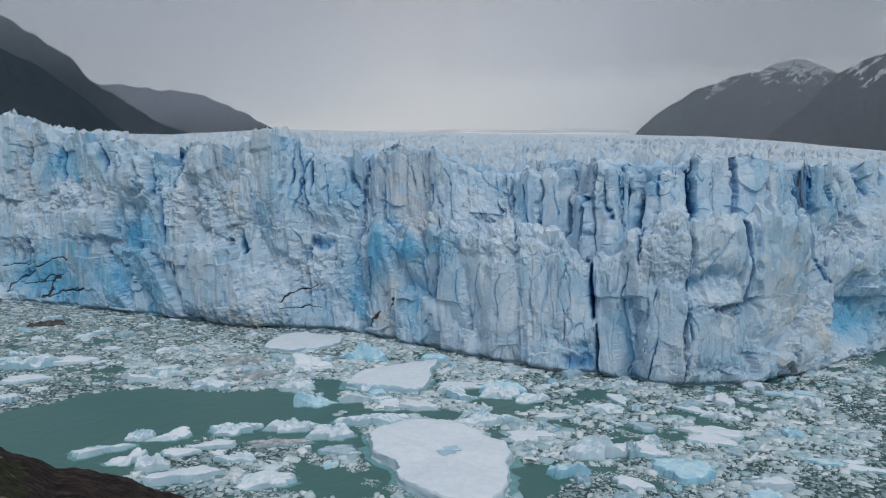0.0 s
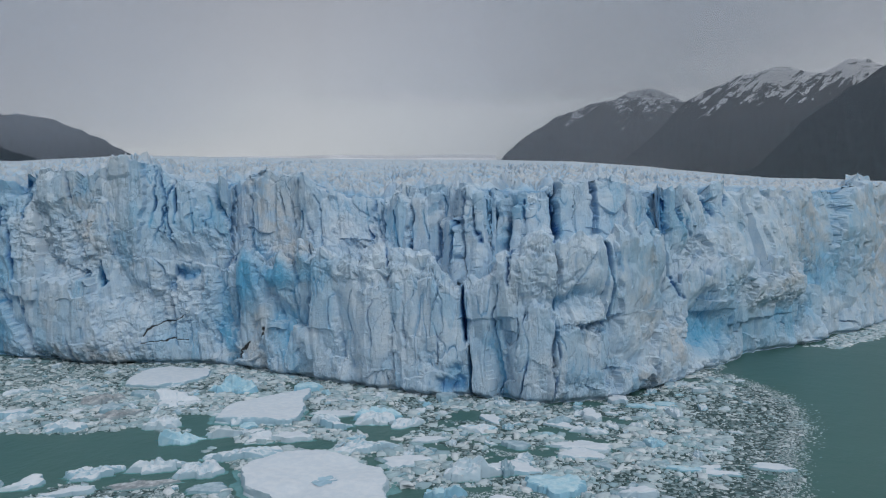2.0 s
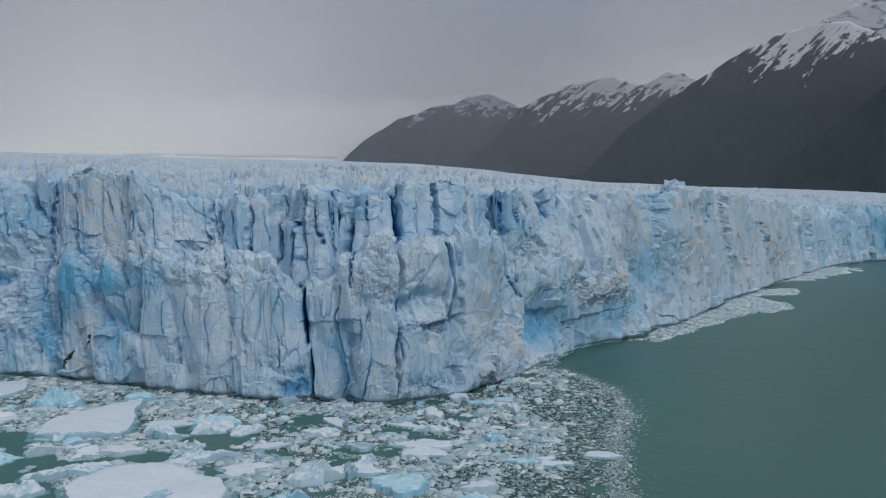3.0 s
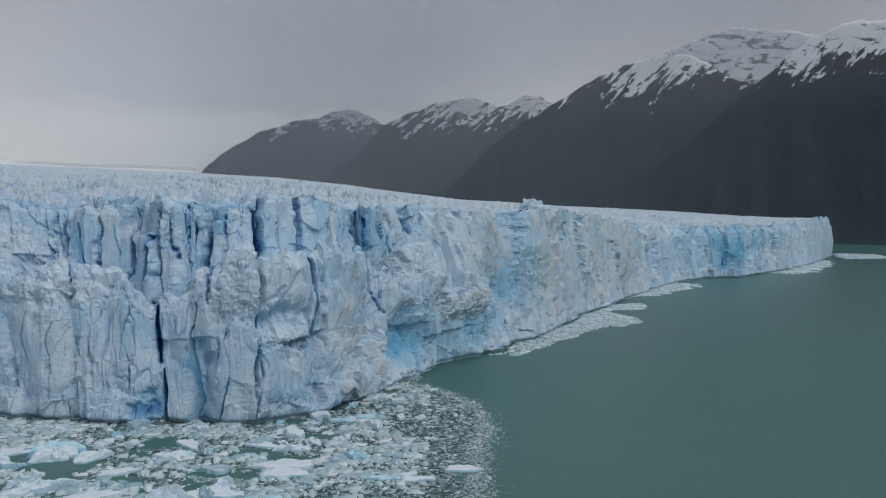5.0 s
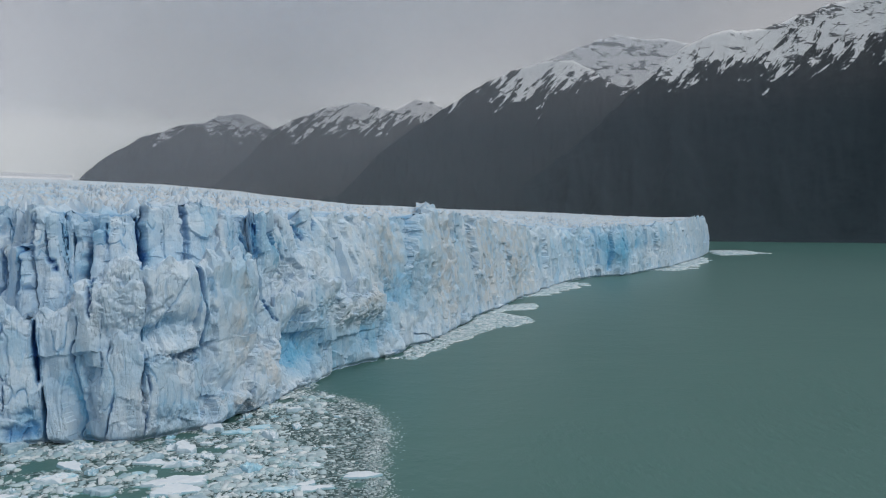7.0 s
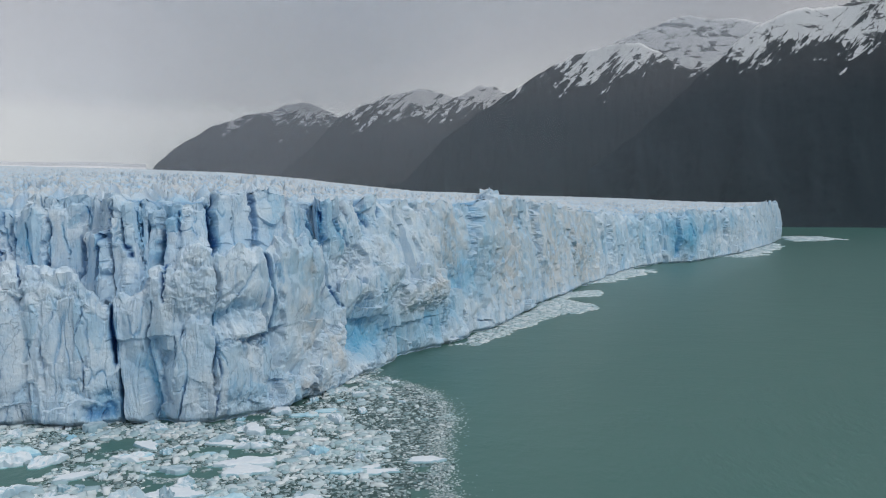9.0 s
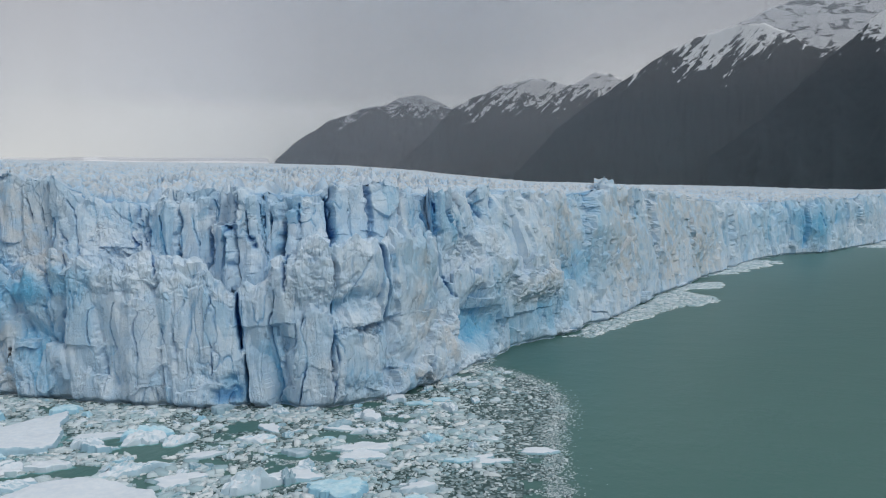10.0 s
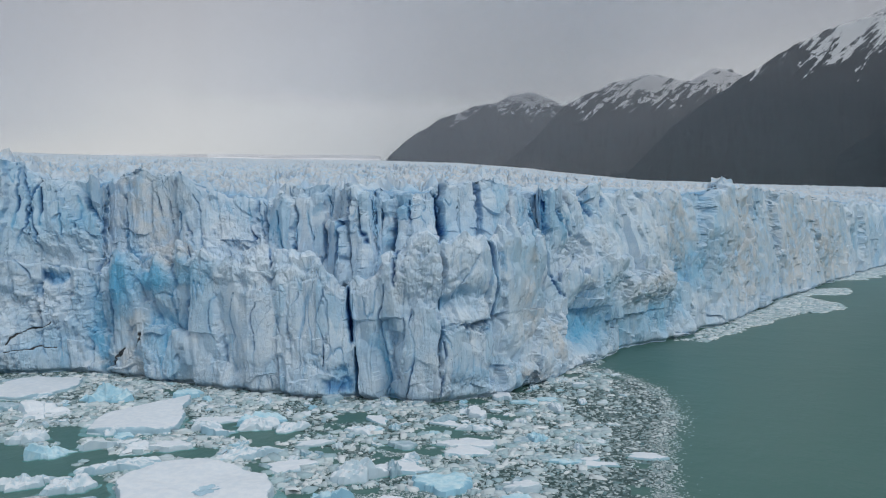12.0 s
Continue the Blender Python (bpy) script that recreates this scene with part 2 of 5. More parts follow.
ICE = ice_material()
FLOE = floe_material("floe_ice", (0.62, 0.70, 0.77), (0.70, 0.76, 0.81), (0.27, 0.48, 0.60))
FLOE_BLUE = floe_material("blue_ice", (0.34, 0.58, 0.70), (0.55, 0.73, 0.80), (0.26, 0.52, 0.68))
FLOE_GREY = floe_material("grey_ice", (0.27, 0.40, 0.48), (0.46, 0.58, 0.65), (0.24, 0.42, 0.52))
FLOE_DARK = floe_material("grit_ice", (0.02, 0.02, 0.022), (0.12, 0.12, 0.125), (0.05, 0.055, 0.06))
FLOE_DIRTY = floe_material("dirty_ice", (0.22, 0.25, 0.27), (0.55, 0.59, 0.62), (0.28, 0.35, 0.39))
SNOW = Nodes("far_snow")
SNOW = SNOW.surface(SNOW.mix(SNOW.noise(0.004, 4), (0.84, 0.86, 0.88), (0.90, 0.91, 0.92)), 0.8, 0.1)
MELT = Nodes("meltwater")
MELT = MELT.surface(MELT.mix(MELT.noise(0.6, 3), (0.30, 0.50, 0.64), (0.46, 0.64, 0.74)), 0.15, 0.5)
PLATES = brash_material("plate_ice", (0.30, 0.45, 0.51), (0.72, 0.78, 0.81))
BRASH, WATER, SLUSH = brash_material("brash_ice", (0.10, 0.20, 0.22), (0.64, 0.72, 0.75)), water_material(), slush_material()
ROCK = rock_material("brown_rock", (0.016, 0.010, 0.009), (0.052, 0.033, 0.027))


# ---- noise on arrays ----
def rnd(ix, iy, iz, seed):
    """Uniform numbers in 0..1 from integer lattice points."""
    h = (ix.astype(np.uint32) * np.uint32(374761393)) ^ (iy.astype(np.uint32) * np.uint32(668265263)) ^ (iz.astype(np.uint32) * np.uint32(2147483647 - 58))
    h = h + np.uint32((seed * 2654435761) & 0xFFFFFFFF)
    h = (h ^ (h >> np.uint32(13))) * np.uint32(1274126177)
    h = (h ^ (h >> np.uint32(16))) * np.uint32(2246822519)
    h = h ^ (h >> np.uint32(15))
    return h.astype(np.float64) / 4294967295.0


def vnoise(p, seed=0):
    """Smooth value noise, -1..1, at the rows of p."""
    i = np.floor(p).astype(np.int64)
    f = p - i
    f = f * f * f * (f * (f * 6 - 15) + 10)
    out = 0
    for dx in (0, 1):
        for dy in (0, 1):
            for dz in (0, 1):
                w = (f[:, 0] if dx else 1 - f[:, 0]) * (f[:, 1] if dy else 1 - f[:, 1]) * (f[:, 2] if dz else 1 - f[:, 2])
                out = out + w * rnd(i[:, 0] + dx, i[:, 1] + dy, i[:, 2] + dz, seed)
    return out * 2 - 1


def fbm(p, octaves=4, seed=0, gain=0.5):
    out, amp = 0, 1.0
    for k in range(octaves):
        out = out + amp * vnoise(p * 2.03 ** k + 17.3 * k, seed + k)
        amp *= gain
    return out


def facets(p, seed=0, tilt=0.9, fall=0.55, flat=False, centres=False):
    """Broken blocks: over each lattice cell stands a tilted plane, and the highest one shows. Also gives the cell's own random number."""
    i = np.floor(p).astype(np.int64)
    best = np.full(len(p), -1e9)
    own = np.zeros(len(p))
    mid = np.zeros((len(p), 3))
    for dx in (-1, 0, 1):
        for dy in (-1, 0, 1):
            for dz in ((0,) if flat else (-1, 0, 1)):
                c = i + (dx, dy, dz)
                r = [rnd(c[:, 0], c[:, 1], c[:, 2], seed + k) for k in range(5)]
                q = p - c
                ex, ey, ez = q[:, 0] - r[0], q[:, 1] - r[1], (0 if flat else q[:, 2] - r[2])
                d = 1.35 * np.maximum(np.abs(ex) + np.abs(ey) + np.abs(ez) - 0.42, 0)
                h = r[3] + tilt * ((r[4] - 0.5) * ex + (r[0] - 0.5) * ez + (r[1] - 0.5) * ey) - fall * d
                win = h > best
                best = np.where(win, h, best)
                own = np.where(win, r[2], own)
                if centres:
                    mid[win] = (c + np.stack(r[:3], 1))[win]
    return (best, own, mid) if centres else (best, own)


def cones(p, seed=0, fall=1.0):
    """Pointed teeth: cones of random height stand on a flat lattice, and the highest one shows."""
    i = np.floor(p).astype(np.int64)
    best = np.full(len(p), -1e9)
    for dx in (-1, 0, 1):
        for dy in (-1, 0, 1):
            c = i + (dx, dy)
            z = c[:, 0] * 0
            r = [rnd(c[:, 0], c[:, 1], z, seed + k) for k in range(4)]
            ex, ey = p[:, 0] - c[:, 0] - r[0], p[:, 1] - c[:, 1] - r[1]
            d = np.sqrt(ex * ex * (0.4 + 1.2 * r[3]) + ey * ey * (1.6 - 1.2 * r[3]))
            best = np.maximum(best, r[2] - fall * d)
    return best


def smooth(x, lo, hi):
    t = np.clip((x - lo) / (hi - lo), 0, 1)
    return t * t * (3 - 2 * t)


# ---- mesh helpers ----
def grid_mesh(name, pts, attrs=(), material=None, flip=False):
    """A mesh from an array of rows x columns x 3."""
    m, n, _ = pts.shape
    idx = np.arange(m * n).reshape(m, n)
    q = np.stack([idx[:-1, :-1], idx[:-1, 1:], idx[1:, 1:], idx[1:, :-1]], -1).reshape(-1, 4)
    if flip:
        q = q[:, ::-1]
    me = bpy.data.meshes.new(name)
    me.vertices.add(m * n)
    me.vertices.foreach_set("co", pts.reshape(-1).astype(np.float32))
    me.loops.add(q.size)
    me.loops.foreach_set("vertex_index", np.ascontiguousarray(q).reshape(-1).astype(np.int32))
    me.polygons.add(len(q))
    me.polygons.foreach_set("loop_start", np.arange(0, q.size, 4, dtype=np.int32))
    me.update(calc_edges=True)
    me.validate()
    for key, val in dict(attrs).items():
        at = me.attributes.new(key, "FLOAT", "POINT")
        at.data.foreach_set("value", val.reshape(-1).astype(np.float32))
    if material:
        me.materials.append(material)
    return me


def shade_flat(me):
    me.polygons.foreach_set("use_smooth", np.zeros(len(me.polygons), dtype=bool))


def shade_smooth(me):
    me.polygons.foreach_set("use_smooth", np.ones(len(me.polygons), dtype=bool))


def part(name, data, parent, label=""):
    """Links a mesh as one object under a thing."""
    ob = new(name, data)
    ob.parent = parent
    ob.matrix_parent_inverse = parent.matrix_world.inverted()
    if label:
        tagged(ob, label)
    return ob


def bearing(b, r, z=0.0):
    """A place by its bearing (degrees to the left of +y), distance and height."""
    return Vector((-math.sin(radians(b)) * r, math.cos(radians(b)) * r, z))


def curve(table, x):
    """Straight lines between the (x, value) rows of a table, whichever way it is sorted."""
    t = np.array(sorted(table))
    return np.interp(x, t[:, 0], t[:, 1])


# ---- lake and lake bed ----
def lake():
    n = 96
    ring = [30, 60, 120, 200, 320, 500, 800, 1300, 2100, 3300, 4900]
    pts = np.zeros((len(ring), n + 1, 3))
    for i, r in enumerate(ring):
        a = np.linspace(0, 2 * np.pi, n + 1)
        pts[i, :, 0], pts[i, :, 1] = np.cos(a) * r, np.sin(a) * r
    ob = new("water", grid_mesh("water", pts, material=WATER))
    tagged(ob, "calm milky turquoise glacial lake water", "water", kind="structure")


lake()


# ---- glacier ----
# the waterline of the ice front, as bearing and distance from the lookout
FRONT = [
    (76, 640), (70, 585), (66, 535), (61.13, 476), (57.95, 450), (54.58, 416),
    (49.94, 381), (47.33, 364), (43.48, 351), (39.51, 343), (35.48, 320), (31.39, 298),
    (27.31, 282), (23.27, 274), (20.88, 274), (17.6, 264), (15.05, 262.5), (11.77, 270),
    (10.24, 277), (8.8, 289), (6.4, 305), (5.6, 322), (4.04, 335), (2.46, 354),
    (0.87, 377), (-1.54, 402), (-3.96, 446), (-5.57, 480), (-7.98, 583), (-9.58, 643),
    (-11.57, 745), (-13.54, 885), (-15.88, 1003), (-18.18, 1045), (-21.19, 1263), (-23.01, 1576),
    (-23.62, 1880), (-23.3, 2030), (-22.3, 2150),
]
# height of the crest of the wall, by bearing
CREST = [
    (76, 92), (60.7, 94.8), (59.4, 95.5), (57.2, 87.9), (55.4, 86.4), (53.5, 84.9),
    (52.2, 78.9), (50.8, 75.3), (48.9, 78.6), (47.1, 76.9), (45.6, 80.2), (44.1, 84.3),
    (42.1, 80.1), (41, 76.4), (39.4, 74.5), (37.9, 74.7), (36.3, 77.9), (35.1, 79),
    (33.5, 76), (32.3, 78.1), (30.7, 71.2), (27.5, 68.7), (25.1, 71.6), (22.8, 71.6),
    (19.7, 72.1), (15.9, 71.1), (14.5, 73.5), (13.2, 73), (12, 75.6), (10.8, 71.7),
    (7.2, 70.6), (6.4, 70.7), (2.5, 73.3), (0.9, 72.3), (-3.1, 70.6), (-4.1, 72), (-4.8, 75.5),
    (-5.3, 79.0), (-5.6, 76.5), (-6.1, 73.0), (-7.6, 71.5), (-9.2, 69.5), (-11.5, 65.5), (-13.9, 61),
    (-16.2, 59), (-18.4, 61), (-20.3, 64.5), (-22.4, 71), (-23.4, 77),
]
# height of the ledge between the lower and the upper wall, by bearing
LEDGE = [
    (60.9, 45), (54.4, 44.3), (49.8, 44.5), (46.4, 45.4), (42.6, 43.5), (39.5, 40.2), (37.7, 40.5),
    (37.56, 39.9), (37.28, 45.5), (36.76, 48.2), (35.88, 46.7), (35.23, 44.9), (34.51, 48.3), (33.67, 46.4),
    (32.86, 48.2), (31.86, 47.1), (30.25, 46.8), (28.64, 45.9), (27.44, 47.9), (26.23, 46.2), (25.04, 45.1),
    (24.04, 43.9), (23.44, 42.3), (22.95, 38.5), (22.23, 35.5), (21.37, 35.2), (20.83, 36.9), (19.9, 36.5),
    (19.16, 43.3), (18.51, 49.5), (17.31, 50.9), (16.04, 56.7), (14.9, 53.0), (14.35, 52.3), (13.45, 53.9),
    (12.18, 51.8), (11.63, 48.8), (11.14, 54.0), (10.46, 56.0), (9.08, 54.9), (8.3, 54.0), (7.9, 50.7),
    (7.59, 37.1), (6.1, 36), (3, 40), (-5, 40), (-15, 42), (-24, 45),
]
# how far the upper wall stands back behind the ledge, by bearing
STEP = [(75, 1), (52, 1), (46, 1.5), (41, 2), (38, 3), (37.2, 20), (33, 30), (27, 34), (22.5, 26), (21.3, 14), (20.3, 12), (19.2, 24), (15, 28), (10, 26), (8.0, 22),
        (7.2, 5), (5, 3), (0, 1.5), (-24, 0.5)]
# elevation, in degrees, of the glacier's skyline behind the wall, by bearing
SKYLINE = [(75, 2.6), (60, 2.4), (54, 2.45), (50.5, 2.5), (43.6, 2.92), (31, 2.8), (18.6, 2.66), (13.7, 2.5), (8.9, 2.12), (7, 1.86), (0.85, 1.22), (-2, 1.13), (-6, 0.9),
           (-9.6, 0.8), (-13.5, 0.66), (-15.4, 0.56), (-17.3, 0.45), (-19.2, 0.36), (-21, 0.32), (-22.8, 0.34), (-24, 0.3)]
# how far back the glacier reaches, by bearing
REACH = [(75, 3000), (43, 3400), (20, 3600), (8, 3000), (0, 2500), (-10, 2300), (-24, 2150)]

# open cracks: bearing and height of both ends, width (m), depth (m), how blue and dark (0 to 1)
CRACKS = [
    (58.86, 81.38, 59.02, 59.83, 0.9, 5, 0.7), (57.32, 79.26, 57.26, 62.9, 1.2, 5, 0.8),
    (54.76, 78.99, 54.64, 67.28, 1, 4, 0.8), (51.92, 68.74, 51.72, 56.86, 1.2, 5, 0.9),
    (49.97, 72.65, 50.16, 59.74, 1, 5, 0.9), (52.57, 63.39, 52.18, 56.78, 0.7, 4, 0.8),
    (51.25, 57, 50.99, 32.1, 1.3, 5, 0.7), (45.84, 42.6, 45.94, 32.46, 1.6, 7, 0.9),
    (21.68, 60.19, 21.62, 44.72, 0.9, 5, 0.9), (21.69, 36.46, 21.37, 18.81, 1.3, 9, 1),
]
CRACKS += [
    (21.08, 16.83, 20.96, 0.24, 0.8, 9, 0.8), (11.63, 51, 11.6, 38.8, 2.2, 9, 0.9),
    (11.5, 38.83, 11.4, 22.31, 1.7, 9, 0.9), (11.4, 22.46, 11.53, 7.0, 0.9, 7, 0.7),
    (18.23, 60.41, 18.25, 48.2, 1.3, 7, 0.9), (15.42, 69.56, 15.02, 52.63, 1.2, 6, 0.9),
    (6.64, 61.93, 5.63, 45.02, 0.8, 6, 0.9), (5.75, 59.65, 5.33, 51.2, 0.7, 5, 0.7),
    (18.42, 48.21, 18.14, 38.12, 0.8, 4, 0.6), (32.65, 32.43, 32.84, 21.31, 1.2, 4, 0.5),
]
SLITS = [
    (27.07, 59.3, 27.16, 44.59, 0.6, 5, 0.8), (24.91, 66.16, 24.86, 49.32, 0.6, 6, 0.8),
    (22.69, 68.39, 22.65, 59.91, 0.6, 5, 0.8), (33.8, 69.29, 33.67, 58.41, 0.5, 3.5, 0.6),
    (33.16, 66.9, 33.07, 56.08, 0.5, 3.5, 0.6), (32.47, 63.36, 32.34, 47.84, 0.6, 4, 0.7),
    (40.92, 72.77, 41.33, 57.94, 0.7, 5, 0.7), (42.36, 69.03, 42.77, 56.61, 0.6, 3, 0.6),
    (46.56, 68.9, 46.71, 56.26, 0.5, 3, 0.3), (45.25, 63.93, 45.09, 51.37, 0.5, 3, 0.3),
]
SLITS += [
    (15.06, 23.11, 15.09, 0.83, 0.6, 2.5, 0.4), (16.87, 29.79, 17.37, 1.52, 0.6, 2.5, 0.4),
    (19.13, 37.97, 19.04, 1.19, 0.7, 3, 0.4), (8.38, 20.27, 8.79, 3.16, 0.6, 2.5, 0.3),
    (12.51, 48.01, 13.7, 39.02, 0.6, 2.5, 0.4), (30.83, 33.64, 30.91, 5.84, 0.5, 1.8, 0.3),
    (29.42, 34.35, 29.69, 9.03, 0.5, 1.8, 0.3), (27.8, 31.13, 28.14, 6.24, 0.5, 1.8, 0.3),
    (26.38, 29.72, 26.59, 5.39, 0.5, 1.6, 0.3), (25.2, 36.09, 25.74, 17.97, 0.5, 1.6, 0.3),
]
SLITS += [
    (50.91, 32.41, 49.86, 1.7, 0.8, 3, 0.5), (54.08, 60.58, 53.81, 33.54, 0.7, 3, 0.4),
    (23.42, 36.67, 23.51, 11.18, 0.5, 2, 0.3), (37.87, 45.57, 38.48, 28.52, 0.7, 2.5, 0.4),
    (42.6, 44.59, 42.03, 37.26, 0.6, 2.5, 0.4), (37.28, 44.75, 37.41, 17.56, 1, 4, 0.5),
    (7.27, 38.66, 6.21, 29.95, 0.8, 3, 0.7), (35.87, 69.25, 35.95, 58.11, 0.4, 2.5, 0.4),
    (31.28, 69.33, 30.98, 49.41, 0.5, 2.5, 0.4),
]
SLITS += [
    (19.88, 69.45, 19.71, 59.36, 0.6, 4, 0.7), (8.88, 63.67, 8.46, 52.31, 0.6, 4, 0.7),
]
SLITS += [
    (3.44, 69.89, 3.12, 60.09, 0.7, 4, 0.7), (2.26, 70, 2.45, 63.69, 0.7, 4, 0.7),
    (7.52, 66.41, 7.33, 58, 0.6, 4, 0.6), (-18.16, 46.31, -18.35, 31.52, 1.8, 5, 0.8),
    (-21.45, 59.27, -21.49, 41.44, 1.8, 5, 0.9), (-6.94, 67.52, -7.07, 55.92, 0.9, 4, 0.7),
]
SLITS += [
    (28.28, 64.84, 28.09, 50.06, 0.5, 4, 0.8), (27.68, 62.62, 27.45, 52.47, 0.45, 3.5, 0.7),
    (26.09, 62.77, 25.93, 47.22, 0.5, 4, 0.8), (24.11, 62.97, 23.88, 52.2, 0.45, 3.5, 0.7),
    (20.62, 65.42, 20.36, 51.42, 0.5, 4, 0.8), (19.09, 65.42, 19.15, 54.15, 0.5, 4, 0.8),
    (39.04, 69.13, 39.29, 56.83, 0.5, 3.5, 0.7), (39.83, 64.19, 40, 53.05, 0.45, 3, 0.7),
    (41.79, 66.58, 41.96, 54.17, 0.45, 3, 0.7), (5.9, 68.57, 5.59, 57.21, 0.5, 4, 0.8),
]
# hollows: bearing, height, half width (m), half height (m), depth (m), blue (above 1 also painted dark)
HOLLOWS = [
    (52.7, 42.1, 9, 22, 0.6, 0.35), (51.1, 66.8, 8, 10, 3.5, 0.6), (57, 70, 8, 10, 2.5, 0.5), (59.2, 10.6, 18, 9, 2, 0.3),
    (41.1, 34.7, 8, 2.2, 3.5, 1.7), (46, 35.2, 1.2, 4, 3, 1.8), (33.9, 20.6, 6, 8, 3, 0.8), (22.2, 5.1, 4.5, 4, 4, 1.8),
    (13.8, 33.7, 6, 4, 4, 0.6), (5.1, 17.8, 9, 12, 4, 0.22), (4, 14.4, 9, 11, 3, 0.2), (-1.1, 15.3, 9, 9, 2.5, 0.35),
    (-3.3, 35, 14, 14, 2, 0.4), (-17.4, 35.9, 60, 26, 1.5, 0.5), (38.8, 62, 7, 12, 3, 0.3),
]
HOLLOWS += [
    (58, 16, 20, 18, 1, 0.38), (53, 18, 14, 15, 1, 0.3), (38.6, 22, 9, 13, 1, 0.35), (41.5, 19, 9, 8, 1, 0.3), (35.5, 40, 9, 9, -1, 0.45),
    (31, 42, 16, 4, 0.5, 0.25),
]
# standing slabs: bearing, half width (m) and height of the top, the same of the foot, how far out (m), turn of the face, blue
UPPER_SLABS = [
    (59.92, 6.1, 95.8, 59.99, 7.2, 55.3, 5, 0.1, 0), (58.79, 2.3, 90.1, 58.79, 2.3, 55.4, 2, -0.3, 0.1),
    (56.36, 6.1, 87.6, 56.6, 8.3, 60.1, 1.5, 0.2, 0.3), (58.28, 4.6, 82.9, 58.33, 4.9, 63.3, 0.5, 0.3, 0.5),
    (53.12, 4.4, 84.2, 53.01, 6.0, 60.7, 5, -0.5, 0.35), (51.77, 5.2, 78.8, 51.64, 4.7, 56.9, 4, 0.35, 0.1),
    (52.86, 5.3, 74.1, 52.62, 7.0, 51.0, 6.5, 0.15, 0), (50.77, 4.4, 70.6, 50.7, 4.5, 55.2, 3.5, 0.3, 0.1),
    (48.5, 5.8, 77.5, 48.55, 6.3, 61.2, 3.5, -0.2, 0.1), (50.04, 3.6, 73.5, 49.8, 4.3, 64.2, 2, 0.3, 0.2),
]
UPPER_SLABS += [
    (43.87, 7.1, 84.3, 45.36, 12.3, 34.6, 7, 0.22, 0), (42.73, 3.6, 78.4, 42.23, 7.2, 35.1, 4.5, -0.25, 0.15),
    (41.73, 2.6, 78.4, 41.83, 4.1, 61.7, 2, 0.2, 0.2), (40.84, 1.9, 76.9, 40.24, 15.7, 42.5, 6, 0.12, 0.05),
    (39.98, 3.3, 76.0, 38.12, 8.2, 41.3, 4, -0.3, 0.1), (36.57, 4.3, 77.6, 36.52, 6.4, 48.1, 5, 0.15, 0),
    (34.98, 5.4, 78.5, 34.79, 6.1, 45.9, 5.5, 0.05, 0), (33.42, 3.9, 76.5, 32.74, 7.6, 48.5, 4.5, -0.2, 0),
    (32.05, 2.3, 77.8, 30.94, 8.6, 52.6, 6, -0.25, 0.15), (29.97, 9.6, 72.8, 29.19, 6.1, 62.5, 3, -0.2, 0.1),
]
UPPER_SLABS += [
    (26.04, 4.7, 68.1, 25.97, 5.2, 44.7, 4, 0.12, 0), (23.94, 4.6, 69.4, 23.93, 4.7, 42.6, 4.2, 0.05, 0),
    (22.17, 4.0, 60.1, 22.03, 5.1, 34.8, 7.5, 0.1, 0.1), (20.54, 3.5, 71.0, 20.34, 3.5, 45.5, 4.5, 0.15, 0.05),
    (19.12, 3.3, 70.3, 19.04, 3.6, 36.0, 5.5, -0.25, 0.25), (17.2, 4.3, 66.0, 17.12, 4.8, 51.4, 4, 0.1, 0.1),
    (16.31, 4.2, 69.6, 16.16, 4.2, 57.6, 2.5, 0.1, 0.1), (14.64, 2.6, 73.5, 14.5, 3.0, 52.6, 6, 0.1, 0.15),
    (13.49, 3.3, 73.6, 13.23, 3.6, 52.5, 5, -0.2, 0.3), (11.91, 4.2, 75.6, 11.36, 5.8, 51.8, 6.5, 0.1, 0.3),
]
UPPER_SLABS += [
    (9.68, 4.4, 69.4, 9.53, 5.0, 55.6, 4, 0.15, 0.1), (8.2, 3.7, 70.3, 7.87, 4.1, 53.5, 3.5, 0.1, 0.1),
    (7.17, 1.9, 70.6, 6.35, 3.5, 45.9, 2.5, 0.3, 0.1), (6.07, 2.7, 71.5, 5.02, 3.5, 44.9, 3, 0.2, 0.1),
    (4.9, 2.5, 70.8, 4.17, 3.9, 48.9, 2.5, 0.2, 0.1),
]
WEST_SLABS = [
    (57.29, 14.1, 34.7, 57.12, 27.1, -1.0, 1.5, 0.1, 0.5), (52.98, 14.9, 49.3, 52.53, 16.2, 29.1, -1.5, 0.2, 0.5),
    (48.56, 13.6, 35.6, 47.67, 14.9, -0.3, 6, 0.15, 0), (53.79, 10.3, 31.1, 50.38, 4.5, -0.3, 3, 0.3, 0.25),
    (44.58, 12.1, 27.3, 43.28, 13.3, 0.3, 3, -0.2, 0.2), (60.08, 6.7, 50.8, 60.06, 7.8, 27.7, 3, 0.1, 0),
    (57.07, 15.4, 48.1, 56.64, 16.6, 33.6, 2, 0.2, 0),
]
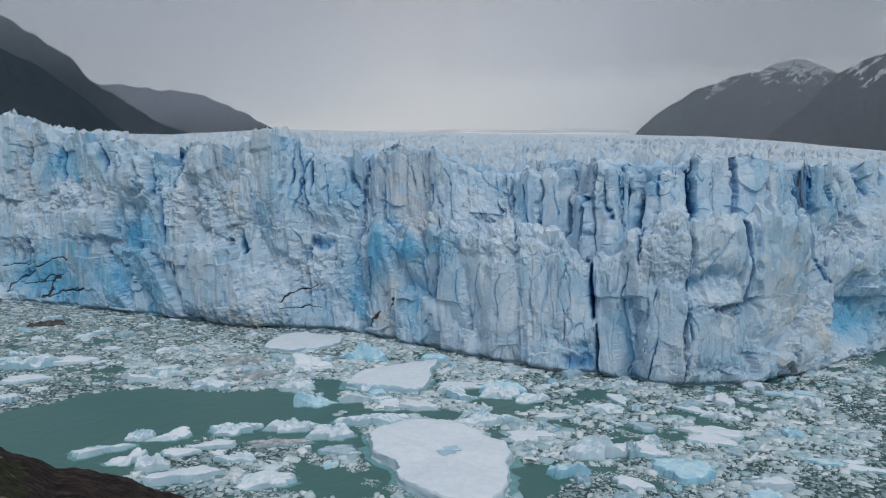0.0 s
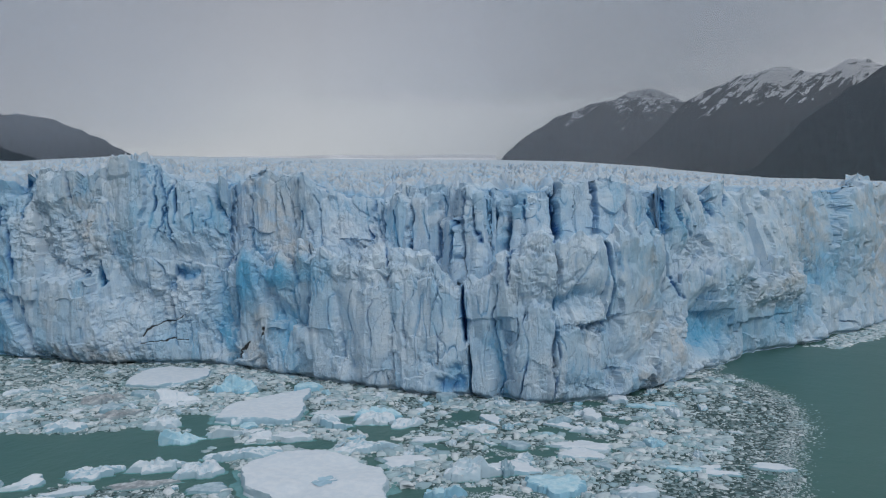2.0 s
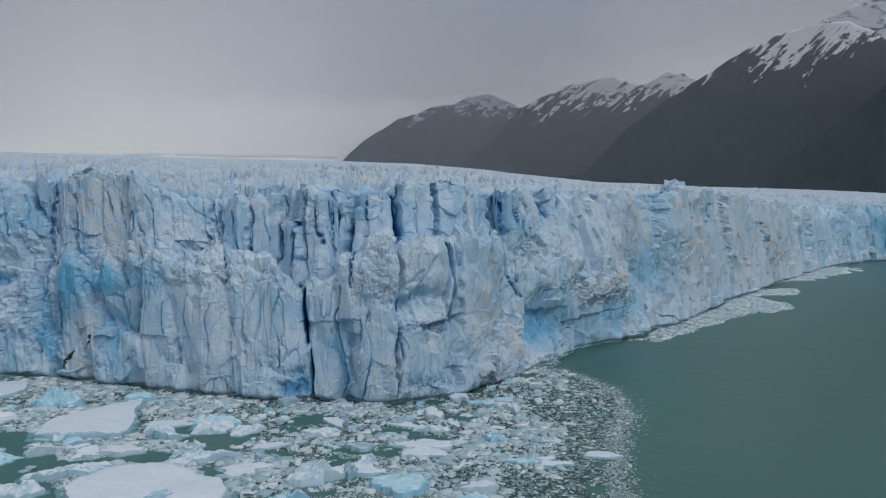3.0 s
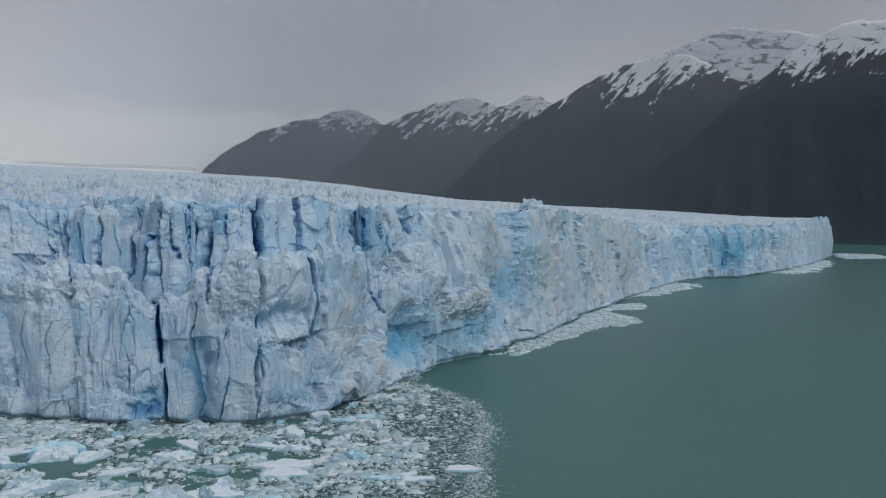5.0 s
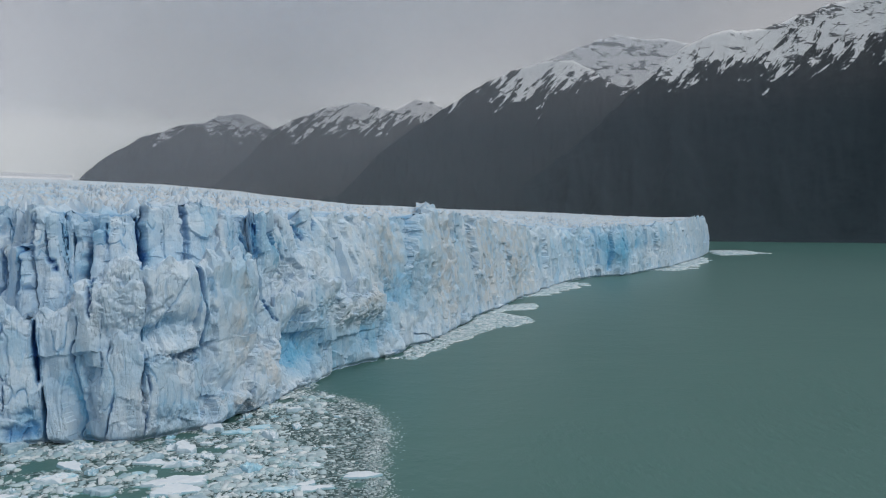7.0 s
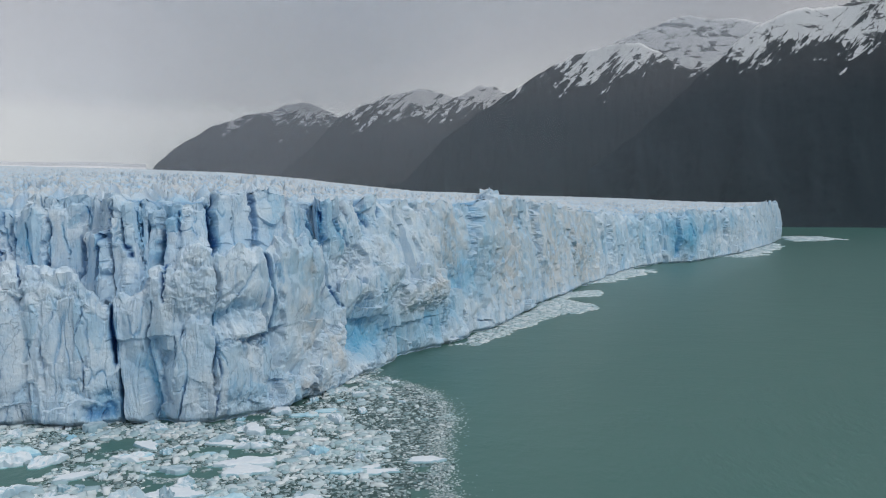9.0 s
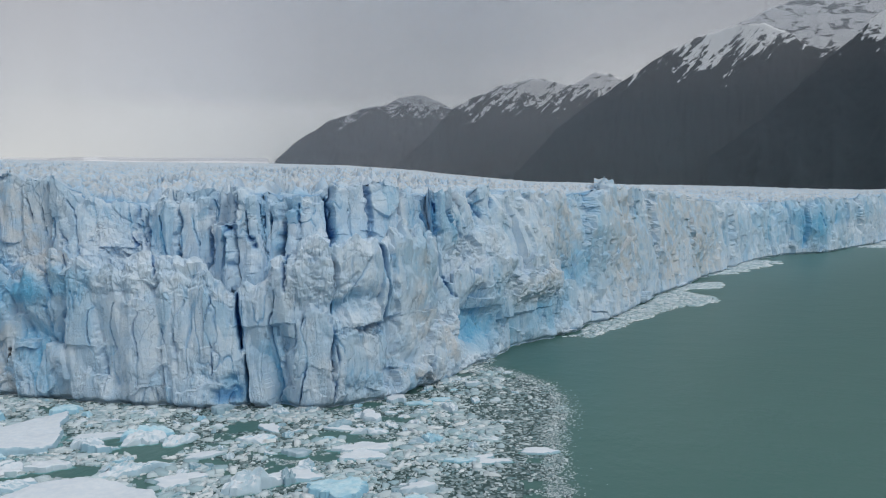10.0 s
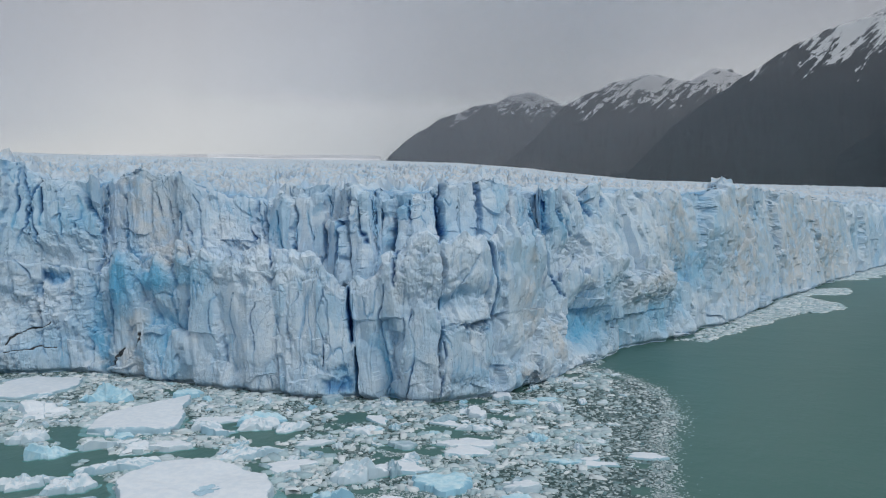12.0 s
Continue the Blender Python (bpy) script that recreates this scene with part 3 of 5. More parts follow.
LOWER_SLABS = [
    (36.58, 4.0, 48.1, 36.48, 5.8, 21.9, 5, 0.1, 0.9), (34.57, 5.0, 46.5, 34.27, 6.7, 31.5, 4, -0.1, 0.8),
    (32.62, 4.1, 46.9, 32.35, 4.9, 37.0, 3, -0.1, 0.5), (35.54, 3.8, 30.7, 35.44, 4.8, 0.7, 3.5, 0.2, 0.1),
    (38.3, 4.8, 17.0, 37.5, 4.7, -0.3, 2.5, 0.2, 0.25), (33.65, 5.1, 14.0, 33.5, 5.9, 1.8, 1.5, -0.1, 0.5),
    (30.65, 6.3, 45.9, 30.33, 6.8, 37.6, 3, 0.1, 0.15), (28.23, 6.1, 45.9, 28.12, 6.6, 38.0, 2.6, -0.15, 0.2),
    (25.43, 6.8, 44.8, 25.1, 8.3, 36.1, 3, -0.1, 0.1), (31.52, 4.3, 33.2, 31.5, 5.9, -0.3, 3.2, 0.15, 0.05),
]
LOWER_SLABS += [
    (29.42, 4.5, 37.4, 29.15, 5.2, 0.5, 3, 0.1, 0), (27.01, 6.0, 37.0, 26.91, 5.0, -0.1, 3.5, -0.1, 0),
    (24.52, 5.3, 40.2, 24.2, 6.9, 0.2, 4.5, 0.15, 0), (22.55, 3.4, 36.7, 22.13, 3.5, 3.5, 3.5, -0.3, 0.1),
    (20.4, 2.8, 35.6, 20.38, 2.5, 1.1, 2.5, 0.25, 0.15), (19.44, 1.8, 37.6, 18.96, 3.9, 0.3, 3.5, 0.1, 0.15),
    (18.68, 2.0, 45.5, 18.27, 3.6, 21.4, 4, 0.1, 0.05), (16.59, 7.5, 50.7, 16.4, 7.9, 33.7, 5.5, 0.1, 0),
    (16.33, 3.6, 56.5, 16.32, 5.0, 49.7, 3, 0.1, 0), (13.27, 7.1, 53.4, 13.08, 6.7, 33.6, 5, -0.1, 0),
]
LOWER_SLABS += [
    (17.13, 1.9, 29.5, 17.28, 2.2, 1.1, 4.5, 0.3, 0.1), (16.12, 4.1, 33.4, 15.91, 4.6, -0.5, 6, 0.15, 0),
    (13.31, 8.1, 25.4, 13.08, 8.3, -0.7, 7, 0.03, 0),
    (9.63, 7.5, 55.3, 9.46, 5.6, 9.3, 7.5, 0.05, 0.05), (8.24, 1.7, 53.5, 7.98, 2.6, 19.9, 5.5, -0.6, 0.25),
    (7.43, 6.9, 22.9, 7.34, 7.1, -0.7, 8, -0.12, 0), (9.84, 4.7, 9.8, 9.75, 5.1, -1.8, 7.5, 0.1, 0),
    (12.94, 4.3, 33.6, 12.88, 5.1, 25.4, 4.5, 0.2, 0.1),
]
SIDE_SLABS = [
    (4.44, 9.1, 28.8, 4.28, 10.3, 5.0, -1.8, 0, 0.2), (0.68, 12.1, 22.9, 0.61, 12.8, -0.3, -1.5, 0.1, 0.3),
    (4.45, 9.3, 44.8, 3.69, 10.7, 26.6, 3.5, 0.1, 0), (0.43, 10.0, 33.9, 0.38, 11.5, 19.8, 5, 0, -0.6),
    (3.24, 7.2, 56.2, 2.47, 7.5, 36.0, 2.5, -0.15, 0), (-0.57, 9.7, 67.9, -0.94, 9.8, 32.0, 3, -0.1, 0),
    (-5.0, 6.0, 75.0, -4.72, 13.5, 25.9, 6, -0.15, 0), (-2.97, 4.5, 68.4, -2.64, 5.2, 23.7, 2, 0.2, 0.12),
    (-8.69, 7.6, 70.8, -8.77, 10.7, 10.3, 6, -0.1, 0), (-11.06, 7.9, 67.2, -11.05, 11.1, 13.3, 6, -0.1, 0),
]
SIDE_SLABS += [
    (-7.28, 4.8, 56.7, -7.17, 5.8, 3.1, 2.5, -0.1, 0.1), (-13.29, 8.8, 62.1, -13.35, 9.5, 1.9, 5, -0.1, 0.1),
    (-17.97, 12.0, 57.1, -18.09, 13.7, 0.3, 5, -0.1, 0.4), (-20.89, 11.8, 69.1, -20.94, 13.8, 9.3, 7, -0.1, 0.2),
    (-23.01, 18.0, 76.0, -23.07, 22.6, -18.2, 5, 0.1, 0.1),
]
# crumbled white ice: bearing, height, half width (m), half height (m)
RUBBLE = [
    (57.2, 55.7, 21.7, 8.7), (48.3, 49.7, 19.5, 11.7), (50.8, 63.6, 16.3, 9.5), (28.9, 52.3, 11.1, 8.1), (41.1, 25.5, 19.4, 12.1),
    (44.2, 15.0, 14.9, 9.9), (28.6, 42.5, 22.1, 4.4), (34.7, 47.0, 15.5, 4.4), (16.1, 42.5, 11.1, 7.4), (13.5, 30.9, 7.5, 4.7),
    (7.4, 19.6, 8.4, 6.3), (5.3, -0.6, 9.1, 4.1), (0.5, 28.0, 10.7, 7.5), (4.4, 47.1, 13.9, 7.0), 
    (4.9, 2.6, 9.2, 2.8), (-20.7, 26.7, 34.2, 13.7),
]
# veins of black grit and brown stains: bearing and height of both ends, width
GRIT = [
    (60.95, 5.3, 59.32, 17.93, 0.5), (59.32, 17.93, 57.34, 24.78, 0.45), (58.91, 2.65, 57.72, 14.47, 0.6),
    (59.84, 8.86, 57.55, 15.47, 0.4), (58.74, 4.51, 56.07, 10.21, 0.5), (61.04, 18.61, 59.14, 20.93, 0.3),
    (43.64, 12.78, 42.66, 16.68, 0.5), (43.46, 9.13, 40.7, 10.89, 0.35), (42.66, 16.68, 41.08, 20.64, 0.3),
    (37.3, 4.93, 36.69, 10.26, 0.5), (35.68, 13.54, 35.39, 18.39, 0.3),
]
STAINS = [
    (57.17, 26.23, 56.23, 12.76, 3.5), (8.84, 47.15, 9.14, 20.73, 2.6), (35.88, 23.74, 35.48, 3.36, 4),
    (37.9, 5.52, 35.48, 10.28, 3), (10.23, 7.24, 8.32, 4.89, 3), (7.1, 19.42, 7, 7.48, 3.5),
    (35.47, 71.71, 33.07, 47.62, 7), (58.83, 88.5, 58.96, 59.83, 4), (47.12, 68.88, 46.43, 48.67, 5),
    (48.07, 3.52, 44.64, 2.61, 4), (0.47, 28.3, -1.53, 34.69, 5), (-8.74, 65.37, -8.77, 13.33, 10),
    (-6, 62, -6, 20, 13), (-10.6, 58, -10.8, 14, 16), (-2.5, 62, -2, 38, 9),
]


def front_line():
    """Points along the waterline, evenly spaced to the eye, and their outward normals."""
    t = np.array(FRONT, float)
    b, r = np.radians(t[:, 0]), t[:, 1]
    xy = np.stack([-np.sin(b) * r, np.cos(b) * r], 1)
    k = np.arange(len(xy))
    fine = np.linspace(0, len(xy) - 1, 6000)
    line = np.stack([np.interp(fine, k, xy[:, i]) for i in (0, 1)], 1)
    ker = np.hanning(61)
    ker /= ker.sum()
    pad = np.concatenate([np.repeat(line[:1], 30, 0), line, np.repeat(line[-1:], 30, 0)])
    line = np.stack([np.convolve(pad[:, i], ker, "valid") for i in (0, 1)], 1)
    # spacing: even in bearing, but never coarser than a few metres
    br = np.degrees(np.arctan2(-line[:, 0], line[:, 1]))
    seg = np.hypot(*np.diff(line, axis=0).T)
    dist = np.hypot(*line.T)[1:]
    cost = np.maximum(np.abs(np.diff(br)) / 0.055, seg / (dist * 0.0022))
    acc = np.concatenate([[0], np.cumsum(cost)])
    n = int(acc[-1])
    at = np.interp(np.linspace(0, acc[-1], n), acc, np.arange(len(line)))
    pts = np.stack([np.interp(at, np.arange(len(line)), line[:, i]) for i in (0, 1)], 1)
    ker = np.hanning(241)
    ker /= ker.sum()
    pad = np.concatenate([line[:1] + (line[:1] - line[1:121][::-1]), line, line[-1:] + (line[-1:] - line[-121:-1][::-1])])
    soft = np.stack([np.convolve(pad[:, i], ker, "valid") for i in (0, 1)], 1)
    tan = np.gradient(soft, axis=0)
    tan /= np.linalg.norm(tan, axis=1, keepdims=True)
    nrm = np.stack([tan[:, 1], -tan[:, 0]], 1)
    nrm = np.stack([np.interp(at, np.arange(len(line)), nrm[:, i]) for i in (0, 1)], 1)
    nrm /= np.linalg.norm(nrm, axis=1, keepdims=True)
    run = np.concatenate([[0], np.cumsum(np.hypot(*np.diff(pts, axis=0).T))])
    return pts, nrm, run


def seg_distance(b, z, rr, row):
    """Distance in metres, on the wall, from the line between two places; rr is the wall's distance."""
    b0, z0, b1, z1 = row[:4]
    k = np.radians(1) * rr
    px, pz = (b - b0) * k, z - z0
    dx, dz = (b1 - b0) * k, z1 - z0
    t = np.clip((px * dx + pz * dz) / (dx * dx + dz * dz + 1e-9), 0, 1)
    return np.hypot(px - t * dx, pz - t * dz), t


def glacier():
    pts, nrm, run = front_line()
    n = len(pts)
    br = np.degrees(np.arctan2(-pts[:, 0], pts[:, 1]))
    rr = np.hypot(*pts.T)
    s3 = np.stack([run / 13.0, run * 0 + 0.5, run * 0], 1)
    jag = facets(np.stack([run / 10.0, run * 0 + 3.3, run * 0], 1), 5, 1.6, 0.5, True)[0]
    jag2 = facets(np.stack([run / 3.7, run * 0 + 1.3, run * 0], 1), 6, 1.5, 0.5, True)[0]
    crest = curve(CREST, br) + (jag - 0.75) * 1.5 + (jag2 - 0.7) * 0.8
    jag3 = facets(np.stack([run / 21.0, run * 0 + 5.3, run * 0], 1), 9, 1.6, 0.5, True)[0]
    crest += (jag3 - 0.7) * 7.0 * smooth(-br, 6, 16) + (jag2 - 0.7) * 1.8 * smooth(-br, -6, 0)
    blocks = facets(np.stack([run / 8.0, run * 0 + 7.3, run * 0], 1), 15, 1.6, 0.5, True)[0]
    wild = np.where(br < 6.5, 9.0, np.where(br > 37.8, 3.0, 1.6))
    ledge = curve(LEDGE, br) + (blocks - 0.75) * wild + (jag2 - 0.7) * 1.4
    ledge = np.minimum(ledge + np.where(br < 6.5, 12, 5) * vnoise(s3 * 0.35, 18) * (wild > 4), crest - 4)
    step = curve(STEP, br) * (1.0 + 0.15 * vnoise(s3 * 0.8, 19))
    drop = np.clip(0.22 * (step - 6), -1.5, 5.0)
    lean1 = 3.5 + 2.5 * vnoise(s3 * 0.5, 8)
    lean2 = 5.0 + 3.0 * vnoise(s3 * 0.6, 9)
    n1, n2, n3 = 118, 26, 100
    off, hgt, tier = [], [], []
    for v in np.linspace(0, 1, n1, endpoint=False):
        off.append(lean1 * v ** 1.2)
        hgt.append(-1.0 + (ledge + 1.0) * v)
        tier.append(v * 0.0)
    for v in np.linspace(0, 1, n2, endpoint=False):
        off.append(lean1 + step * v)
        hgt.append(ledge + 0.5 * np.sin(min(v * 4, 1) * np.pi) - drop * smooth(np.array(v), 0.15, 0.75))
        tier.append(0.5)
    top0 = ledge - drop
    for v in np.linspace(0, 1, n3):
        off.append(lean1 + step + lean2 * v ** 1.3)
        hgt.append(top0 + (np.maximum(crest, top0 + 3) - top0) * v)
        tier.append(1.0)
    off, hgt = np.array(off), np.array(hgt)
    rows = len(off)
    base = np.zeros((rows, n, 3))
    # the wall steps back square to the lake on the long side, and straight away from it round the corner
    turn = smooth(br, 2.0, 9.0)[:, None]
    back = pts / rr[:, None] * turn - nrm * (1 - turn)
    back /= np.linalg.norm(back, axis=1, keepdims=True)
    base[:, :, 0] = pts[None, :, 0] + back[None, :, 0] * off
    base[:, :, 1] = pts[None, :, 1] + back[None, :, 1] * off
    base[:, :, 2] = hgt
    # normals of the plain profile
    du = np.gradient(base, axis=1)
    dv = np.gradient(base, axis=0)
    nn = np.cross(du, dv)
    nn /= np.linalg.norm(nn, axis=2, keepdims=True) + 1e-9
    if (nn[40, :, :2] * nrm).sum() < 0:
        nn = -nn
    flat = np.stack([nrm[:, 0], nrm[:, 1], nrm[:, 0] * 0], 1)[None]
    tiered = smooth(step, 4, 9)[None, :, None] * 0.5
    nn = nn * tiered + flat * (1 - tiered)
    nn /= np.linalg.norm(nn, axis=2, keepdims=True) + 1e-9
    # broken relief
    S = np.broadcast_to(run[None, :], (rows, n)).ravel()
    B = np.broadcast_to(br[None, :], (rows, n)).ravel()
    Rr = np.broadcast_to(rr[None, :], (rows, n)).ravel()
    Z = hgt.ravel()
    O = off.ravel()
    p = np.stack([S, O, Z], 1)
    warp = np.stack([fbm(p / 17.0, 3, 11), fbm(p / 17.0, 3, 12), fbm(p / 17.0, 3, 13)], 1)
    q = p + warp * (1.5, 1.5, 3.0)
    # tall slabs, columns in them, and fine fluting; loose rubble only in places
    q2 = p + warp * (1.0, 1.0, 3.2)
    big, own = facets(q / (12.0, 12.0, 27.0), 21, 2.0, 0.6)
    mid, own2, core = facets(q2 / (5.0, 5.0, 11.0), 22, 2.0, 0.6, centres=True)
    flute, _ = facets(q2 / (1.8, 1.8, 7.0), 25, 1.7, 0.6)
    small, _ = facets((p + warp * 1.2) / (2.2, 2.2, 2.9), 23, 1.7, 0.6)
    tiny, _ = facets((p + warp * 0.6) / (0.8, 0.8, 1.0), 24, 1.7, 0.6)
    shelf = np.repeat(np.concatenate([np.zeros(n1 - 10), np.ones(n2 + 16), np.zeros(n3 - 6)]), n)
    shelf *= smooth(np.repeat(step[None], rows, 0).ravel(), 4, 9)
    loose = np.clip(0.35 * smooth(fbm(p / (22.0, 22.0, 16.0), 4, 33), 0.4, 0.9) + 0.4 * shelf, 0, 1)
    for b0, z0, wx, wz in RUBBLE:
        loose = np.maximum(loose, np.exp(-(((B - b0) * np.radians(1) * Rr / wx) ** 2 + ((Z - z0) / wz) ** 2) ** 2))
    # far down the side wall only the larger forms are told apart
    crisp = np.broadcast_to((1 - smooth(np.gradient(run), 0.7, 1.8))[None, :], (rows, n)).ravel()
    d = (big - 0.75) * 6.0 + (mid - 0.75) * 3.2 + (flute - 0.75) * 0.7 * (1 - 0.6 * loose) * crisp
    d += (0.13 + 0.87 * loose) * crisp * ((small - 0.75) * 2.6 + (tiny - 0.75) * 1.0)
    d += fbm(p / (9.0, 9.0, 26.0), 3, 31) * 0.4
    # thin upright splits
    q3 = p + warp * (1.1, 1.1, 3.0)
    split = np.abs(vnoise(q3 / (3.4, 3.4, 70.0), 35) + 0.2 * vnoise(q3 / (1.4, 1.4, 14.0), 36))
    some = smooth(vnoise(p / (19.0, 19.0, 15.0), 37), 0.05, 0.4) * (1 - loose)
    groove = np.exp(-(split / 0.035) ** 2) * some
    split2 = np.abs(vnoise(q3 / (1.5, 1.5, 26.0) + 9.1, 38))
    groove = np.maximum(groove, 0.6 * np.exp(-(split2 / 0.06) ** 2) * smooth(vnoise(p / (11.0, 11.0, 9.0), 39), 0.1, 0.5))
    groove = groove * crisp
    d -= groove * 0.9
    blue = np.clip((0.5 - big) * 0.6 + (own - 0.62) * 1.1, 0, 0.6) + np.clip((own2 - 0.75) * 1.6, 0, 0.35) + groove * 0.6
    side = smooth(B, 0.0, 7.0)
    rough = d * (0.9 + 0.1 * side)
    blue *= (0.55 + 0.45 * side) * 0.8
    d, calm = np.zeros_like(rough), np.zeros_like(rough)
    # painted shade of the recesses: grooves here, then cracks, hollows and splits
    recess_shade, dirt, grit = groove * 0.22, np.zeros_like(d), np.zeros_like(d)
    wobx = fbm(p / (5.0, 5.0, 7.0), 4, 41)
    Bw = B + wobx * 0.8 / (Rr * np.radians(1))
    Bs = B + wobx * 2.6 / (Rr * np.radians(1))
    Zw = Z + fbm(p / 6.0, 4, 42) * 2.0
    # large forms step from slab to slab
    Bc = np.interp(core[:, 0] * 5.0, run, br)
    Zc = core[:, 2] * 11.0
    Bq, Zq = 0.62 * Bs + 0.38 * Bc, 0.8 * Zw + 0.2 * Zc
    # the long narrow splits wander and break off
    stray = (wobx * 0.8 + vnoise(p / (60.0, 60.0, 9.0), 46) * 1.3) / (Rr * np.radians(1))
    broken = smooth(vnoise(p / (12.0, 12.0, 6.0), 47), -0.6, 0.1)
    for row in CRACKS + SLITS:
        narrow = row[4] < 0.75
        dist, t = seg_distance(B + stray if narrow else Bw, Z, Rr, row)
        w = row[4] * 0.5 * (0.35 + 0.65 * np.sin(np.pi * np.clip(t, 0.04, 0.96)) ** 0.6)
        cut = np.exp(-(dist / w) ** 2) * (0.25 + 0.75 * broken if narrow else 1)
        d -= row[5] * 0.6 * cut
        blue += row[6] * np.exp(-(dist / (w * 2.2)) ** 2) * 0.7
        recess_shade += row[6] * np.clip(cut - 0.15, 0, 1) * 1.9
    for b0, z0, wx, wz, amp, tint in HOLLOWS:
        e = ((Bq - b0) * np.radians(1) * Rr / wx) ** 2 + ((Zq - z0) / wz) ** 2 if max(wx, wz) > 6 else ((Bs - b0) * np.radians(1) * Rr / wx) ** 2 + ((Zw - z0) / wz) ** 2
        g = np.exp(-e ** 1.5)
        d -= amp * g
        if tint > 1:
            recess_shade += (tint - 1) * np.clip(g * 1.5 - 0.6, 0, 1) * 0.8
            blue += g
        else:
            blue += tint * g
    # slabs overlap: the one that stands out furthest shows
    upper = np.repeat(np.arange(rows) >= n1 + n2 // 2, n) | (np.repeat(step[None], rows, 0).ravel() < 6.5)
    lower = np.repeat(np.arange(rows) < n1 + n2 // 2, n) | (np.repeat(step[None], rows, 0).ravel() < 6.5)
    edge_x = fbm(p / (4.0, 4.0, 6.0), 4, 43, 0.6) * 1.0
    edge_z = fbm(p / (3.2, 3.2, 3.2), 4, 44, 0.6) * 1.7
    stand, cleft = np.zeros_like(d), np.zeros_like(d)
    some_side = smooth(vnoise(p / (9.0, 9.0, 14.0), 45), -0.35, 0.25)
    for group, where, far_out in ((UPPER_SLABS, upper, 0.95), (WEST_SLABS, upper, 1.0), (LOWER_SLABS, lower, 0.5), (SIDE_SLABS, upper, 1.0)):
        for bt, wt, zt, bb, wb, zb, out, facing, tint in group:
            # the feet of slabs behind the ledge are out of sight
            behind = group is UPPER_SLABS and 8 < bb < 37.3
            zb -= 7 if behind else 0
            pick = np.flatnonzero(where & (np.abs(B - (bt + bb) / 2) * np.radians(1) * Rr < max(wt, wb) + abs(bt - bb) * 0.0175 * Rr + 4) & (Z < zt + 5) & (Z > zb - 4))
            h = (Z[pick] + edge_z[pick] - zb) / (zt - zb)
            t = np.clip(h, 0, 1)
            x = (B[pick] - bb - (bt - bb) * t) * np.radians(1) * Rr[pick] + edge_x[pick]
            w = wb + (wt - wb) * t
            soft = 0.4 + 0.035 * w
            g = smooth((w - np.abs(x)) / soft, -0.7, 1.3) * smooth((1 - h) * (zt - zb), -0.8, 1.6) * (1 if behind else smooth(h, -0.05, 0.3 if group is WEST_SLABS else 0.55))
            tone = np.exp(-((x / w) ** 2 + (2 * h - 1) ** 2) ** 1.5)
            lift = (out - facing * x - 0.03 * (Z[pick] - zb)) * far_out
            stand[pick] = np.maximum(stand[pick], lift * g) if out > 0 else stand[pick] + lift * tone
            if out > 0 and group in (UPPER_SLABS, WEST_SLABS):
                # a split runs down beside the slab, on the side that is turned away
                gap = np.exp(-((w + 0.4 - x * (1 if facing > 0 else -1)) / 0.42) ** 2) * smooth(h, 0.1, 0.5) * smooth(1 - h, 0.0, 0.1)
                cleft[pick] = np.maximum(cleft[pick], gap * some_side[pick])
            calm[pick] = np.maximum(calm[pick], g if out > 0 else tone * 0.5)
            blue[pick] += tint * tone * (0.6 if group is UPPER_SLABS else 1)
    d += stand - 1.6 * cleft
    # splits: blue ice, with their shade painted in dark
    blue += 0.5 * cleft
    recess_shade += 0.55 * cleft
    for row in GRIT:
        dist, t = seg_distance(B + wobx * 1.6 / (Rr * np.radians(1)), Z * 0.4 + Zw * 0.6, Rr, row)
        grit = np.maximum(grit, np.exp(-(dist / row[4]) ** 2))
        d -= 0.6 * np.exp(-(dist / row[4]) ** 2)
    for row in STAINS:
        dist, t = seg_distance(Bw, Zw, Rr, row)
        dirt = np.maximum(dirt, np.exp(-(dist / row[4]) ** 2))
    # the lake has cut a low notch along the waterline
    foot = smooth(Z, -1.0, 3.0)
    flatter = np.repeat(np.concatenate([np.zeros(n1 - 8), np.linspace(0, 1, 8), np.ones(n2), np.linspace(1, 0, 8), np.zeros(n3 - 8)]), n)
    # recesses turn bluer: the tint of their shade goes into the colour
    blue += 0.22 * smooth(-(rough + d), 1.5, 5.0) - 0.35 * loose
    d = (rough * (1 - 0.5 * calm) + d) * (0.7 + 0.3 * foot) * (1 - 0.35 * flatter * smooth(Rr * 0 + np.repeat(step[None], rows, 0).ravel(), 6, 14))
    face = base + nn * d.reshape(rows, n, 1)
    # slabs that stand out also stand taller
    tall = (big - 0.75) * 4.5 + (mid - 0.75) * 3.0 + (flute - 0.75) * 0.9
    tall *= 0.8 + 0.2 * side
    low_rise = np.concatenate([np.linspace(0, 1, n1) ** 3, np.linspace(1, 0, n2), np.zeros(n3)])
    top_rise = np.concatenate([np.zeros(n1 + n2), np.linspace(0, 1, n3) ** 3])
    face[:, :, 2] += tall.reshape(rows, n) * (low_rise[:, None] * smooth(step, 4, 9)[None] + top_rise[:, None])
    notch = np.exp(-((Z - 0.2) / 1.2) ** 2) * 2.2
    face[:, :, :2] -= nrm[None] * notch.reshape(rows, n, 1)
    att = {"blue": blue.reshape(rows, n), "recess_shade": np.clip(recess_shade, 0, 1).reshape(rows, n), "dirt": dirt.reshape(rows, n), "grit": grit.reshape(rows, n)}

    thing = tagged(new("glacier"), "pale blue glacier with a tall crevassed calving front", "glacier", kind="structure")
    split = int(np.argmin(np.abs(br - 5.4)))
